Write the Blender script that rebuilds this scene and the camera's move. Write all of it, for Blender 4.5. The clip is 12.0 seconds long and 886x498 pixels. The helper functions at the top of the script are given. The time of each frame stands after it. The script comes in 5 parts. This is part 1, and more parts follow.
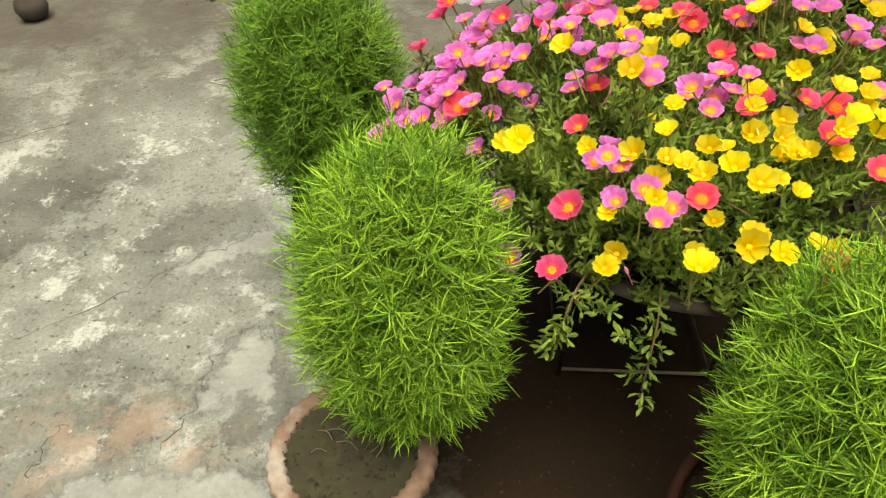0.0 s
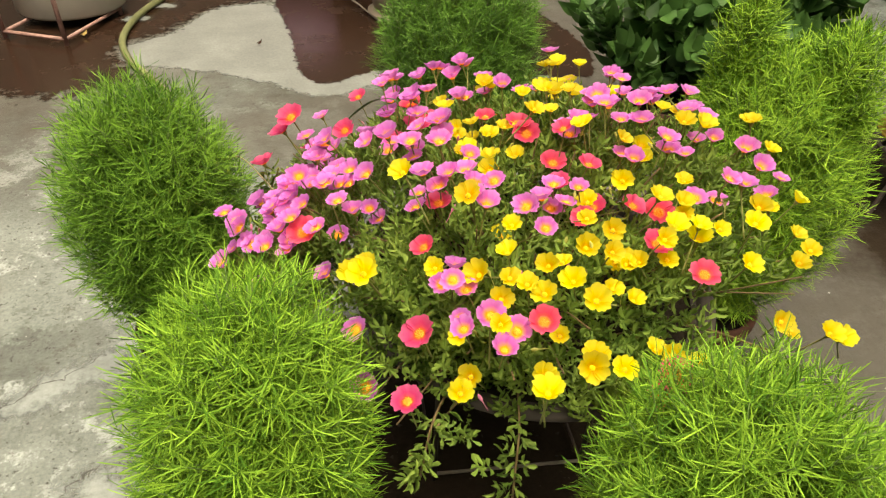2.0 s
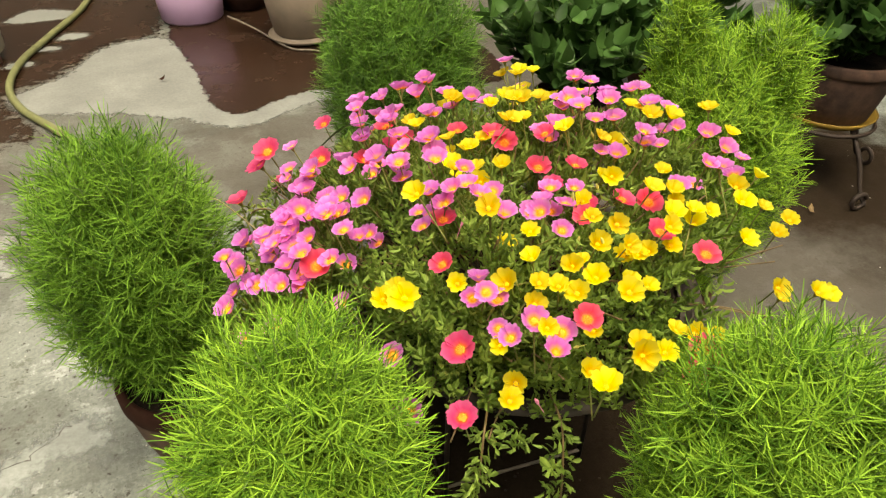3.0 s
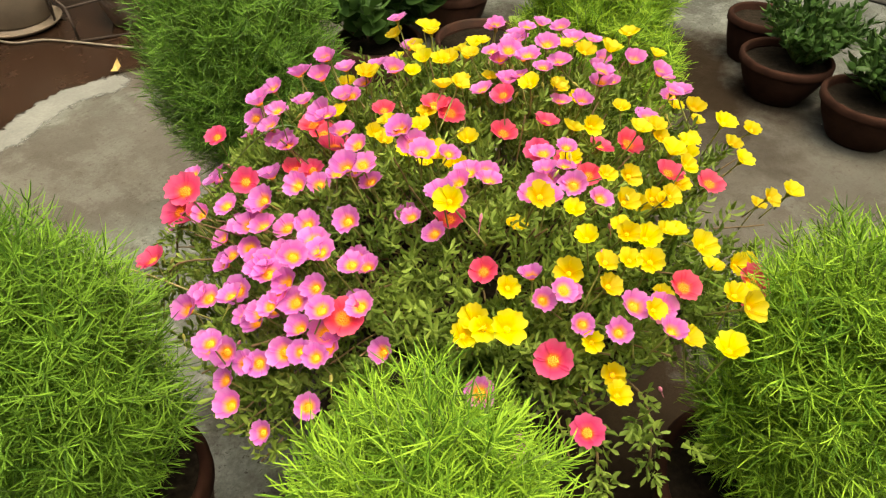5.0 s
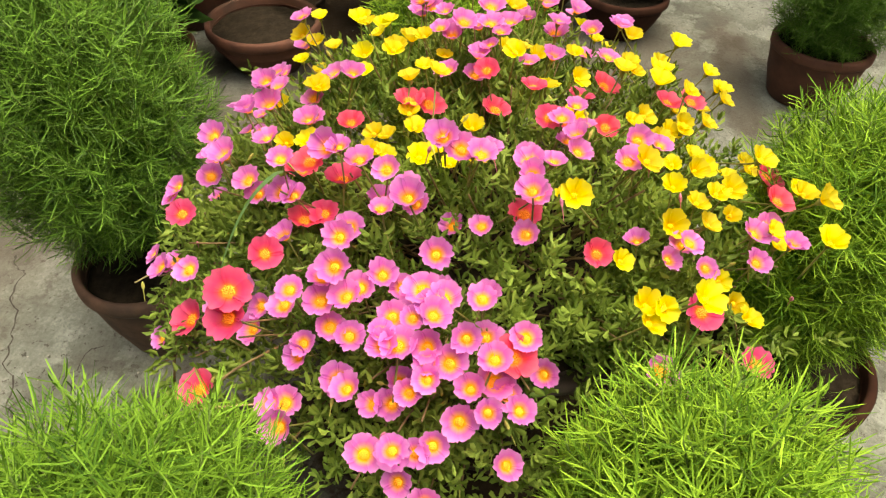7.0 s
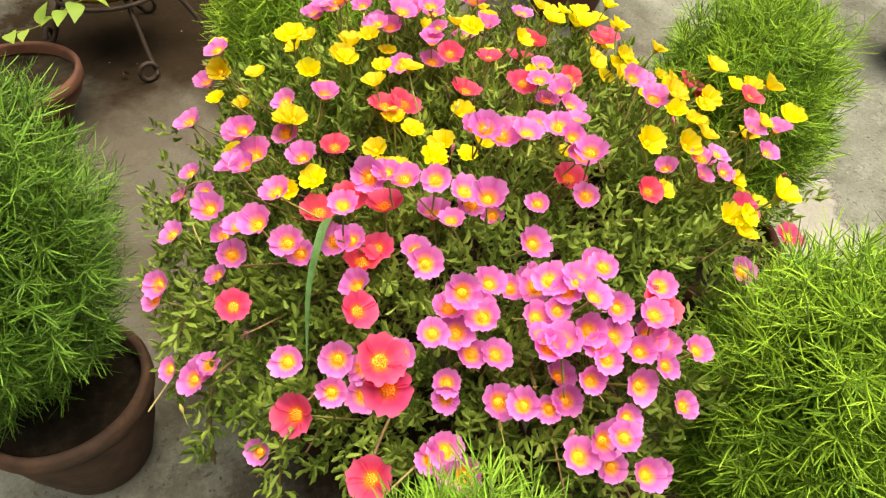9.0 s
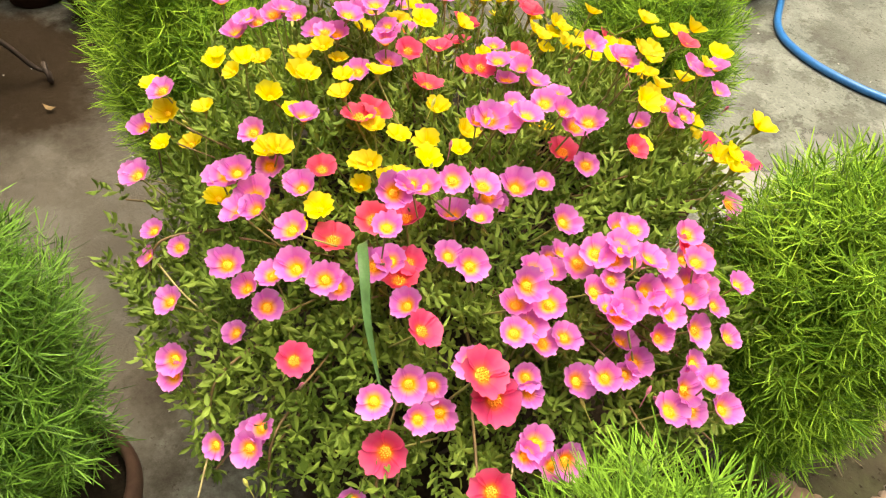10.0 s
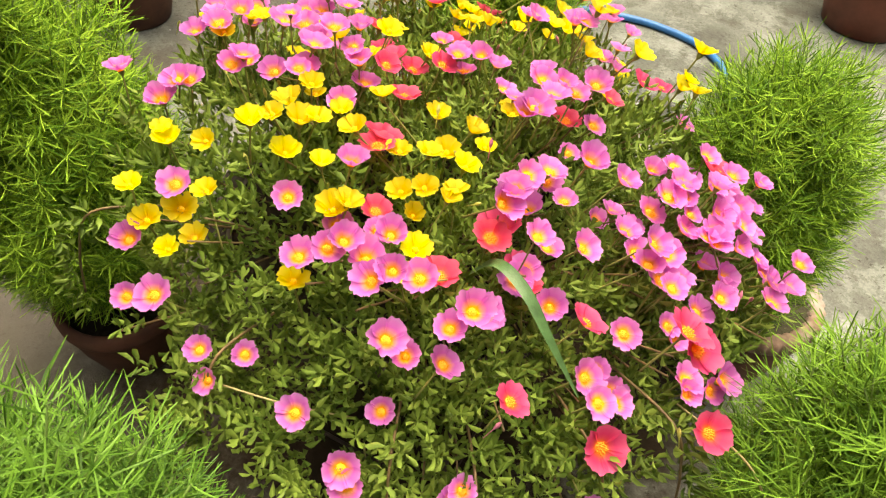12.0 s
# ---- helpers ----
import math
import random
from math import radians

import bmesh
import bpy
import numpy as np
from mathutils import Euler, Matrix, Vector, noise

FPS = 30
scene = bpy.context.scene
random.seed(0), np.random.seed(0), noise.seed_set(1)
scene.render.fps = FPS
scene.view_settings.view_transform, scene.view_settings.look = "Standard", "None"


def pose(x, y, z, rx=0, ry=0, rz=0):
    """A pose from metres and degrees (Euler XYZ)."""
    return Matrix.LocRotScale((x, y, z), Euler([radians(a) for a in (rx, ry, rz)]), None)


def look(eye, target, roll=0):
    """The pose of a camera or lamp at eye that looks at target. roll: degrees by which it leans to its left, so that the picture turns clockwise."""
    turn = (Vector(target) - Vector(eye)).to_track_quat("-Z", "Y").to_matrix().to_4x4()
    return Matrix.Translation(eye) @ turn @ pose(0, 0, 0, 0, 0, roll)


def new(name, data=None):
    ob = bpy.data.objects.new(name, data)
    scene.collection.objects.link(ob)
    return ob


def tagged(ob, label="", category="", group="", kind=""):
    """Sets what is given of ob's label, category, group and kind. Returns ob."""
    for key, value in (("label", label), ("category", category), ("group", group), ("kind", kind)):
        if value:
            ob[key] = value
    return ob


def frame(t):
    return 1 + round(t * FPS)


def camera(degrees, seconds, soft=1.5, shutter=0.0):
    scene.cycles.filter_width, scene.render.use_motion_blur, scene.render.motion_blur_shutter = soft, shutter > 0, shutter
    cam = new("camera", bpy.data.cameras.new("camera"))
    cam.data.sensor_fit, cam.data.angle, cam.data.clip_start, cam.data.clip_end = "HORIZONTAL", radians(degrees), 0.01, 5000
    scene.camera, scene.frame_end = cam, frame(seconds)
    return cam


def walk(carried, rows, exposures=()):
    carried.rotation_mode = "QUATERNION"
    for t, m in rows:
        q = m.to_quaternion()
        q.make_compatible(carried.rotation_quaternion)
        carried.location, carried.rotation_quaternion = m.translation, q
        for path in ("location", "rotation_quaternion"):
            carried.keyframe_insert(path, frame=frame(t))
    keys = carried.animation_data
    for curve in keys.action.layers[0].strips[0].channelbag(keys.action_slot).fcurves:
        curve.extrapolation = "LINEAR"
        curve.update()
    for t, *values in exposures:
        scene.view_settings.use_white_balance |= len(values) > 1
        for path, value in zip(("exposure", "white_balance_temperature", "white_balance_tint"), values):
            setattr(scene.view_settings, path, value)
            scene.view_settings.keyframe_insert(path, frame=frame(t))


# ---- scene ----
cam = camera(66.35, 12.0, soft=1.25)
PATH = [
    (0, (-0.3799, -0.8674, 1.1288), (-0.3653, -0.1462, 0.4362), -1.66),
    (0.5, (-0.3764, -0.8585, 1.1313), (-0.3538, -0.1377, 0.4385), -1.50),
    (0.8, (-0.3625, -0.8525, 1.1398), (-0.3394, -0.1254, 0.4536), -2.03),
    (1, (-0.3550, -0.8415, 1.1333), (-0.3005, -0.1045, 0.4596), -0.69),
    (1.2, (-0.3177, -0.8280, 1.1588), (-0.2182, -0.0826, 0.4996), -0.25),
    (1.5, (-0.3138, -0.8155, 1.1684), (-0.1839, -0.0545, 0.5328), 0.68),
    (1.8, (-0.3156, -0.8087, 1.1709), (-0.1550, -0.0466, 0.5437), 1.92),
    (2, (-0.3368, -0.8078, 1.1744), (-0.1372, -0.0473, 0.5565), 2.58),
    (2.2, (-0.3687, -0.8080, 1.1686), (-0.1352, -0.0512, 0.5581), 2.60),
    (2.5, (-0.4254, -0.8044, 1.1823), (-0.1319, -0.0712, 0.5687), 1.99),
    (2.8, (-0.4675, -0.7879, 1.1846), (-0.1467, -0.0543, 0.5856), 1.46),
    (3, (-0.4825, -0.7653, 1.1838), (-0.1440, -0.0415, 0.5826), 1.27),
    (3.2, (-0.4870, -0.7296, 1.1717), (-0.1354, -0.0225, 0.5581), 0.54),
    (4.8, (-0.6465, -0.4834, 1.1730), (-0.0848, 0.0187, 0.5154), 1.47),
    (5, (-0.6558, -0.4456, 1.1596), (-0.0715, 0.0255, 0.4988), 2.00),
    (5.2, (-0.6572, -0.4053, 1.1524), (-0.0519, 0.0411, 0.4933), 1.98),
    (5.5, (-0.6443, -0.3441, 1.1582), (-0.0261, 0.0560, 0.4817), 2.15),
    (5.8, (-0.6417, -0.2975, 1.1473), (0.0105, 0.0526, 0.4750), 4.23),
    (6, (-0.6500, -0.2710, 1.1513), (0.0203, 0.0289, 0.4726), 4.39),
    (6.2, (-0.6942, -0.2133, 1.1322), (0.0000, 0.0132, 0.4489), 5.69),
    (6.5, (-0.7400, -0.1368, 1.1468), (-0.0539, 0.0699, 0.4492), 1.43),
    (6.8, (-0.7423, -0.0729, 1.1378), (-0.0320, 0.0624, 0.4471), 3.53),
    (7, (-0.7363, -0.0456, 1.1438), (-0.0283, 0.0688, 0.4469), 2.12),
    (7.2, (-0.7264, -0.0030, 1.1423), (-0.0258, 0.0953, 0.4356), 2.04),
    (8.8, (-0.6981, 0.2667, 1.1376), (-0.0171, 0.0517, 0.4376), 1.97),
    (9, (-0.6715, 0.2981, 1.1356), (-0.0128, 0.0610, 0.4216), 1.99),
    (9.5, (-0.6102, 0.3562, 1.1317), (0.0047, 0.0534, 0.4035), 2.59),
    (9.8, (-0.5866, 0.3932, 1.1402), (-0.0033, 0.0377, 0.4099), 0.56),
    (10, (-0.5612, 0.4544, 1.1375), (-0.0205, 0.0343, 0.4086), 1.70),
    (10.2, (-0.5307, 0.4875, 1.1578), (-0.0232, 0.0606, 0.4094), 1.18),
    (10.5, (-0.5184, 0.5388, 1.1348), (-0.0134, 0.0475, 0.4252), 1.97),
    (10.8, (-0.4536, 0.5567, 1.1349), (0.0261, 0.0469, 0.4208), 1.00),
    (11, (-0.4212, 0.5792, 1.1106), (0.0418, 0.0277, 0.4167), 0.61),
    (11.2, (-0.3679, 0.5893, 1.1174), (0.0243, 0.0132, 0.4003), 3.08),
    (11.5, (-0.2947, 0.6054, 1.1100), (0.0215, -0.0033, 0.3824), 3.93),
    (11.8, (-0.2508, 0.6186, 1.1285), (0.0028, 0.0060, 0.3799), 5.56),
    (12, (-0.2420, 0.6613, 1.1251), (-0.0199, 0.0112, 0.3984), 5.18),
]
walk(cam, [(t, look(eye, target, roll)) for t, eye, target, roll in PATH],
     exposures=[(0.0, 1.33, 7900, 6), (1.5, 1.38, 7950, 7), (2.5, 1.40, 8100, 7), (5.5, 1.52, 8450, 7), (9.0, 1.72, 8600, 8), (10.5, 1.84, 8500, 8), (12.0, 1.79, 8600, 9)])

# ---- light ----
world = bpy.data.worlds.new("sky")
scene.world = world
world.use_nodes = True
wn = world.node_tree
sky = wn.nodes.new("ShaderNodeTexSky")
sky.sky_type = "NISHITA"
sky.sun_disc = False
sky.sun_elevation = radians(79)
sky.sun_rotation = radians(174)
sky.dust_density = 6.0
wn.links.new(sky.outputs[0], wn.nodes["Background"].inputs[0])
wn.nodes["Background"].inputs[1].default_value = 0.13
sun = new("sun", bpy.data.lights.new("sun", "SUN"))
sun.data.energy = 1.6
sun.data.angle = radians(68)
sun.data.color = (1.0, 0.96, 0.88)
sun.matrix_world = look((0.05, -0.45, 2.4), (0, 0, 0))


# ---- materials ----
def material(name):
    m = bpy.data.materials.new(name)
    m.use_nodes = True
    return m, m.node_tree.nodes, m.node_tree.links, m.node_tree.nodes["Principled BSDF"]


def noise_node(nodes, links, scale, detail=4.0, rough=0.55, coords=None):
    n = nodes.new("ShaderNodeTexNoise")
    n.inputs["Scale"].default_value = scale
    n.inputs["Detail"].default_value = detail
    n.inputs["Roughness"].default_value = rough
    if coords is not None:
        links.new(coords, n.inputs["Vector"])
    return n.outputs["Fac"]


def ramp(nodes, links, source, stops):
    r = nodes.new("ShaderNodeValToRGB")
    links.new(source, r.inputs[0])
    while len(r.color_ramp.elements) < len(stops):
        r.color_ramp.elements.new(0.5)
    for e, (at, colour) in zip(r.color_ramp.elements, sorted(stops, key=lambda q: q[0])):
        e.position = at
        e.color = (*colour, 1) if isinstance(colour, tuple) else (colour, colour, colour, 1)
    return r.outputs[0]


def mixed(nodes, links, fac, a, b, how="MIX"):
    m = nodes.new("ShaderNodeMix")
    m.data_type, m.blend_type = "RGBA", how
    for socket, value in ((m.inputs[0], fac), (m.inputs[6], a), (m.inputs[7], b)):
        if isinstance(value, (int, float)):
            socket.default_value = value
        elif isinstance(value, tuple):
            socket.default_value = (*value, 1)
        else:
            links.new(value, socket)
    return m.outputs[2]


def maths(nodes, links, how, a, b):
    m = nodes.new("ShaderNodeMath")
    m.operation = how
    for socket, value in zip(m.inputs, (a, b)):
        if isinstance(value, (int, float)):
            socket.default_value = value
        else:
            links.new(value, socket)
    return m.outputs[0]


def bumped(nodes, links, bsdf, height, strength, distance):
    b = nodes.new("ShaderNodeBump")
    b.inputs["Strength"].default_value = strength
    b.inputs["Distance"].default_value = distance
    links.new(height, b.inputs["Height"])
    links.new(b.outputs[0], bsdf.inputs["Normal"])


def see_through(nodes, links, bsdf, colour, share):
    """Lets part of the light pass through a thin leaf or petal."""
    tr = nodes.new("ShaderNodeBsdfTranslucent")
    links.new(colour, tr.inputs[0])
    mix = nodes.new("ShaderNodeMixShader")
    mix.inputs[0].default_value = share
    links.new(bsdf.outputs[0], mix.inputs[1])
    links.new(tr.outputs[0], mix.inputs[2])
    links.new(mix.outputs[0], nodes["Material Output"].inputs[0])


def leaf_material(name, dark, light, share, rough=0.5, scale=9.0, old=0.0):
    """old: the share of dull old leaves among the fresh ones."""
    m, nodes, links, bsdf = material(name)
    island = nodes.new("ShaderNodeNewGeometry").outputs["Random Per Island"]
    co = nodes.new("ShaderNodeTexCoord").outputs["Object"]
    half = tuple(0.5 * p + 0.5 * q for p, q in zip(dark, light))
    if old:
        a = ramp(nodes, links, island, [(0.0, tuple(0.6 * v for v in dark)), (old, dark), (old + 0.2, half), (1.0, tuple(1.12 * v for v in light))])
    else:
        a = ramp(nodes, links, island, [(0.0, dark), (0.45, half), (1.0, light)])
    b = ramp(nodes, links, noise_node(nodes, links, scale, 3.0, coords=co), [(0.35, dark), (0.65, light)])
    colour = mixed(nodes, links, 0.25 if old else 0.5, a, b)
    links.new(colour, bsdf.inputs["Base Color"])
    bsdf.inputs["Roughness"].default_value = rough
    bsdf.inputs["Specular IOR Level"].default_value = 0.2
    see_through(nodes, links, bsdf, colour, share)
    return m


def plain(name, colour, rough=0.6, scale=20.0, spread=0.35, bump=0.3, stain=None):
    m, nodes, links, bsdf = material(name)
    co = nodes.new("ShaderNodeTexCoord").outputs["Object"]
    n = noise_node(nodes, links, scale, 6.0, 0.65, co)
    low = tuple(v * (1 - spread) for v in colour)
    high = tuple(min(1, v * (1 + spread)) for v in colour)
    c = ramp(nodes, links, n, [(0.3, low), (0.7, high)])
    if stain:
        big = ramp(nodes, links, noise_node(nodes, links, scale * 0.3, 5.0, 0.6, co), [(0.48, 0.0), (0.66, 1.0)])
        c = mixed(nodes, links, big, c, stain)
    links.new(c, bsdf.inputs["Base Color"])
    bsdf.inputs["Roughness"].default_value = rough
    bumped(nodes, links, bsdf, n, bump, 0.004)
    return m


def petal_material(name, eye, throat, blade, edge, size):
    """Petals coloured by the distance from the flower's middle, a little different from flower to flower."""
    m, nodes, links, bsdf = material(name)
    co = nodes.new("ShaderNodeTexCoord").outputs["Object"]
    flat = nodes.new("ShaderNodeVectorMath")
    flat.operation = "MULTIPLY"
    flat.inputs[1].default_value = (1 / size, 1 / size, 0)
    links.new(co, flat.inputs[0])
    far = nodes.new("ShaderNodeVectorMath")
    far.operation = "LENGTH"
    links.new(flat.outputs[0], far.inputs[0])
    wobble = noise_node(nodes, links, 160.0, 2.0, coords=co)
    r = maths(nodes, links, "ADD", far.outputs["Value"], maths(nodes, links, "MULTIPLY", maths(nodes, links, "SUBTRACT", wobble, 0.5), 0.16))
    colour = ramp(nodes, links, r, [(0.31, eye), (0.45, throat), (0.64, blade), (1.0, edge)])
    chance = nodes.new("ShaderNodeObjectInfo").outputs["Random"]
    tint = nodes.new("ShaderNodeHueSaturation")
    links.new(colour, tint.inputs["Color"])
    links.new(maths(nodes, links, "ADD", maths(nodes, links, "MULTIPLY", chance, 0.024), 0.488), tint.inputs["Hue"])
    links.new(maths(nodes, links, "ADD", maths(nodes, links, "MULTIPLY", chance, 0.24), 0.79), tint.inputs["Value"])
    links.new(tint.outputs[0], bsdf.inputs["Base Color"])
    bsdf.inputs["Roughness"].default_value = 0.55
    bsdf.inputs["Specular IOR Level"].default_value = 0.25
    veins = nodes.new("ShaderNodeTexNoise")
    veins.inputs["Scale"].default_value = 420.0
    links.new(co, veins.inputs["Vector"])
    bumped(nodes, links, bsdf, veins.outputs["Fac"], 0.15, 0.0006)
    see_through(nodes, links, bsdf, tint.outputs[0], 0.5)
    return m


def patch_mask(nodes, links, co, centre, radii, edge):
    """1 inside a ragged oval of the ground, 0 outside."""
    place = nodes.new("ShaderNodeMapping")
    place.vector_type = "TEXTURE"
    place.inputs["Location"].default_value = (*centre, 0)
    place.inputs["Scale"].default_value = (*radii, 1)
    links.new(co, place.inputs["Vector"])
    far = nodes.new("ShaderNodeVectorMath")
    far.operation = "LENGTH"
    links.new(place.outputs[0], far.inputs[0])
    ragged = maths(nodes, links, "MULTIPLY", maths(nodes, links, "SUBTRACT", noise_node(nodes, links, 3.6, 12.0, 0.72, co), 0.5), 1.4)
    d = maths(nodes, links, "ADD", far.outputs["Value"], ragged)
    return ramp(nodes, links, d, [(1.0 - edge, 1.0), (1.0, 0.0)])


def concrete_floor():
    m, nodes, links, bsdf = material("worn_concrete")
    co = nodes.new("ShaderNodeTexCoord").outputs["Object"]

    def grey(scale, detail, rough, low, high):
        return ramp(nodes, links, noise_node(nodes, links, scale, detail, rough, co), [(low, 0.0), (high, 1.0)])

    def share(mask, amount):
        return maths(nodes, links, "MULTIPLY", mask, amount)

    broad = noise_node(nodes, links, 1.9, 10.0, 0.68, co)
    middle = noise_node(nodes, links, 8.5, 10.0, 0.72, co)
    fine = noise_node(nodes, links, 110.0, 6.0, 0.75, co)
    c = ramp(nodes, links, broad, [(0.34, (0.05, 0.057, 0.049)), (0.45, (0.092, 0.105, 0.094)), (0.55, (0.135, 0.155, 0.14)), (0.68, (0.20, 0.23, 0.212))])
    # worn skin with pale lime showing through in flakes, most of it on the open side
    worn = ramp(nodes, links, patch_mask(nodes, links, co, (-1.3, 0.3), (0.95, 1.6), 0.6), [(0.0, 0.3), (1.0, 1.0)])
    c = mixed(nodes, links, share(grey(2.7, 13.0, 0.74, 0.495, 0.535), 0.65), c, (0.208, 0.242, 0.222))
    c = mixed(nodes, links, maths(nodes, links, "MULTIPLY", share(grey(5.5, 13.0, 0.8, 0.54, 0.575), 0.85), worn), c, (0.355, 0.40, 0.385))
    c = mixed(nodes, links, share(ramp(nodes, links, noise_node(nodes, links, 4.2, 13.0, 0.8, co), [(0.40, 1.0), (0.44, 0.0)]), 0.65), c, (0.065, 0.07, 0.054))
    c = mixed(nodes, links, share(ramp(nodes, links, noise_node(nodes, links, 17.0, 8.0, 0.8, co), [(0.36, 1.0), (0.41, 0.0)]), 0.6), c, (0.06, 0.058, 0.045))
    c = mixed(nodes, links, share(ramp(nodes, links, noise_node(nodes, links, 60.0, 4.0, 0.75, co), [(0.37, 1.0), (0.40, 0.0)]), 0.85), c, (0.03, 0.028, 0.022))
    c = mixed(nodes, links, 0.5, c, ramp(nodes, links, fine, [(0.3, 0.2), (0.7, 0.8)]), "OVERLAY")
    rust = share(maths(nodes, links, "MULTIPLY", patch_mask(nodes, links, co, (-1.0, -0.18), (0.30, 0.15), 0.5), grey(9.0, 10.0, 0.75, 0.47, 0.55)), 0.5)
    c = mixed(nodes, links, rust, c, (0.28, 0.205, 0.155))
    # damp and darker stretches, then shade painted into the wet floor
    damp = maths(nodes, links, "MAXIMUM", patch_mask(nodes, links, co, (0.98, 0.30), (1.25, 0.98), 0.45), patch_mask(nodes, links, co, (-1.9, 2.5), (2.2, 1.95), 0.6))
    damp = maths(nodes, links, "MAXIMUM", damp, patch_mask(nodes, links, co, (1.1, 2.2), (1.6, 1.0), 0.4))
    damp = maths(nodes, links, "MAXIMUM", damp, patch_mask(nodes, links, co, (1.45, -0.66), (0.55, 0.10), 0.5))
    damp = maths(nodes, links, "MAXIMUM", damp, share(patch_mask(nodes, links, co, (0.05, 1.40), (1.0, 0.5), 0.5), 0.85))
    damp = maths(nodes, links, "MAXIMUM", damp, share(patch_mask(nodes, links, co, (0.85, -0.95), (0.62, 0.42), 0.5), 0.7))
    damp = maths(nodes, links, "MAXIMUM", damp, share(patch_mask(nodes, links, co, (1.45, -0.25), (0.5, 0.5), 0.5), 0.9))
    # soft darker oval towards the far left, at half strength
    damp = maths(nodes, links, "MAXIMUM", damp, share(patch_mask(nodes, links, co, (-1.6, 1.55), (0.85, 0.7), 0.8), 0.5))
    c = mixed(nodes, links, share(damp, 0.80), c, mixed(nodes, links, middle, (0.028, 0.023, 0.017), (0.09, 0.078, 0.062)))
    # mostly shade painted under the bowl and round the east pots, partly wet floor
    wet_shade = patch_mask(nodes, links, co, (0.06, -0.10), (0.68, 0.62), 0.35)
    wet_shade = maths(nodes, links, "MAXIMUM", wet_shade, patch_mask(nodes, links, co, (1.65, 0.55), (0.62, 0.85), 0.5))
    c = mixed(nodes, links, wet_shade, c, mixed(nodes, links, fine, (0.013, 0.009, 0.006), (0.034, 0.025, 0.016)))
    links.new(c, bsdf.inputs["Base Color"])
    links.new(ramp(nodes, links, middle, [(0.3, 0.55), (0.7, 0.9)]), bsdf.inputs["Roughness"])
    links.new(ramp(nodes, links, wet_shade, [(0.0, 0.4), (1.0, 0.06)]), bsdf.inputs["Specular IOR Level"])
    height = maths(nodes, links, "ADD", share(fine, 0.35), middle)
    bumped(nodes, links, bsdf, height, 0.6, 0.012)
    return m


def film_material(name, colour, rough, gloss, spread=0.3, soft=0.1):
    """A thin film on the concrete with a ragged edge."""
    m, nodes, links, bsdf = material(name)
    co = nodes.new("ShaderNodeTexCoord").outputs["Object"]
    n = noise_node(nodes, links, 6.0, 9.0, 0.68, co)
    fine = noise_node(nodes, links, 90.0, 5.0, 0.7, co)
    c = ramp(nodes, links, n, [(0.32, tuple(v * (1 - spread) for v in colour)), (0.68, tuple(v * (1 + spread) for v in colour))])
    c = mixed(nodes, links, 0.3, c, ramp(nodes, links, fine, [(0.3, 0.25), (0.7, 0.75)]), "OVERLAY")
    links.new(c, bsdf.inputs["Base Color"])
    links.new(ramp(nodes, links, n, [(0.35, rough * 0.7), (0.65, min(1.0, rough * 1.4))]), bsdf.inputs["Roughness"])
    bsdf.inputs["Specular IOR Level"].default_value = gloss
    bumped(nodes, links, bsdf, fine, 0.08, 0.002)
    edge = nodes.new("ShaderNodeAttribute")
    edge.attribute_name = "edge"
    ragged = maths(nodes, links, "MULTIPLY", maths(nodes, links, "SUBTRACT", noise_node(nodes, links, 22.0, 8.0, 0.7, co), 0.5), 1.6)
    share = maths(nodes, links, "ADD", edge.outputs["Fac"], ragged)
    links.new(ramp(nodes, links, share, [(0.5 - soft, 0.0), (0.5 + soft, 1.0)]), bsdf.inputs["Alpha"])
    return m


KOCHIA = leaf_material("kochia_leaf", (0.055, 0.165, 0.012), (0.26, 0.465, 0.045), 0.03, 0.7, old=0.3)
# two darker copies of KOCHIA: the shaded sides of bushes put into leaf colour
KOCHIA_SHADED_MID = leaf_material("kochia_leaf_shaded_mid", (0.032, 0.105, 0.009), (0.16, 0.325, 0.034), 0.03, 0.7, old=0.15)
KOCHIA_SHADED_TALL = leaf_material("kochia_leaf_shaded_tall", (0.026, 0.088, 0.010), (0.125, 0.275, 0.036), 0.03, 0.5, old=0.2)
KOCHIA_PALE = leaf_material("kochia_leaf_pale", (0.065, 0.19, 0.014), (0.30, 0.51, 0.05), 0.03, 0.7, old=0.2)
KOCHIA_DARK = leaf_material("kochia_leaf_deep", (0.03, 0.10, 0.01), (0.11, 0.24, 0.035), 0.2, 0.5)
KOCHIA_STEM = plain("kochia_stem", (0.09, 0.17, 0.03), 0.7, 40.0)
PORTULACA = leaf_material("portulaca_leaf", (0.052, 0.112, 0.017), (0.245, 0.365, 0.07), 0.25, 0.5)
PORTULACA_STEM = plain("portulaca_stem", (0.15, 0.105, 0.045), 0.6, 60.0)
FLOWER_STALK = plain("flower_stalk", (0.20, 0.22, 0.06), 0.6, 60.0)
BUD = plain("flower_bud", (0.45, 0.46, 0.12), 0.5, 90.0)
PALE_SHOOT = plain("pale_shoot", (0.30, 0.27, 0.12), 0.6, 60.0)
PINK_BUD = plain("pink_bud", (0.62, 0.20, 0.34), 0.5, 90.0, 0.5)
GRASS_BLADE = plain("grass_blade", (0.06, 0.15, 0.05), 0.45, 60.0)
BROADLEAF = leaf_material("broad_leaf", (0.015, 0.05, 0.012), (0.085, 0.19, 0.045), 0.12, 0.4)
PALE_LEAF = leaf_material("pale_broad_leaf", (0.14, 0.28, 0.04), (0.30, 0.45, 0.10), 0.25, 0.4)
CONCRETE = concrete_floor()
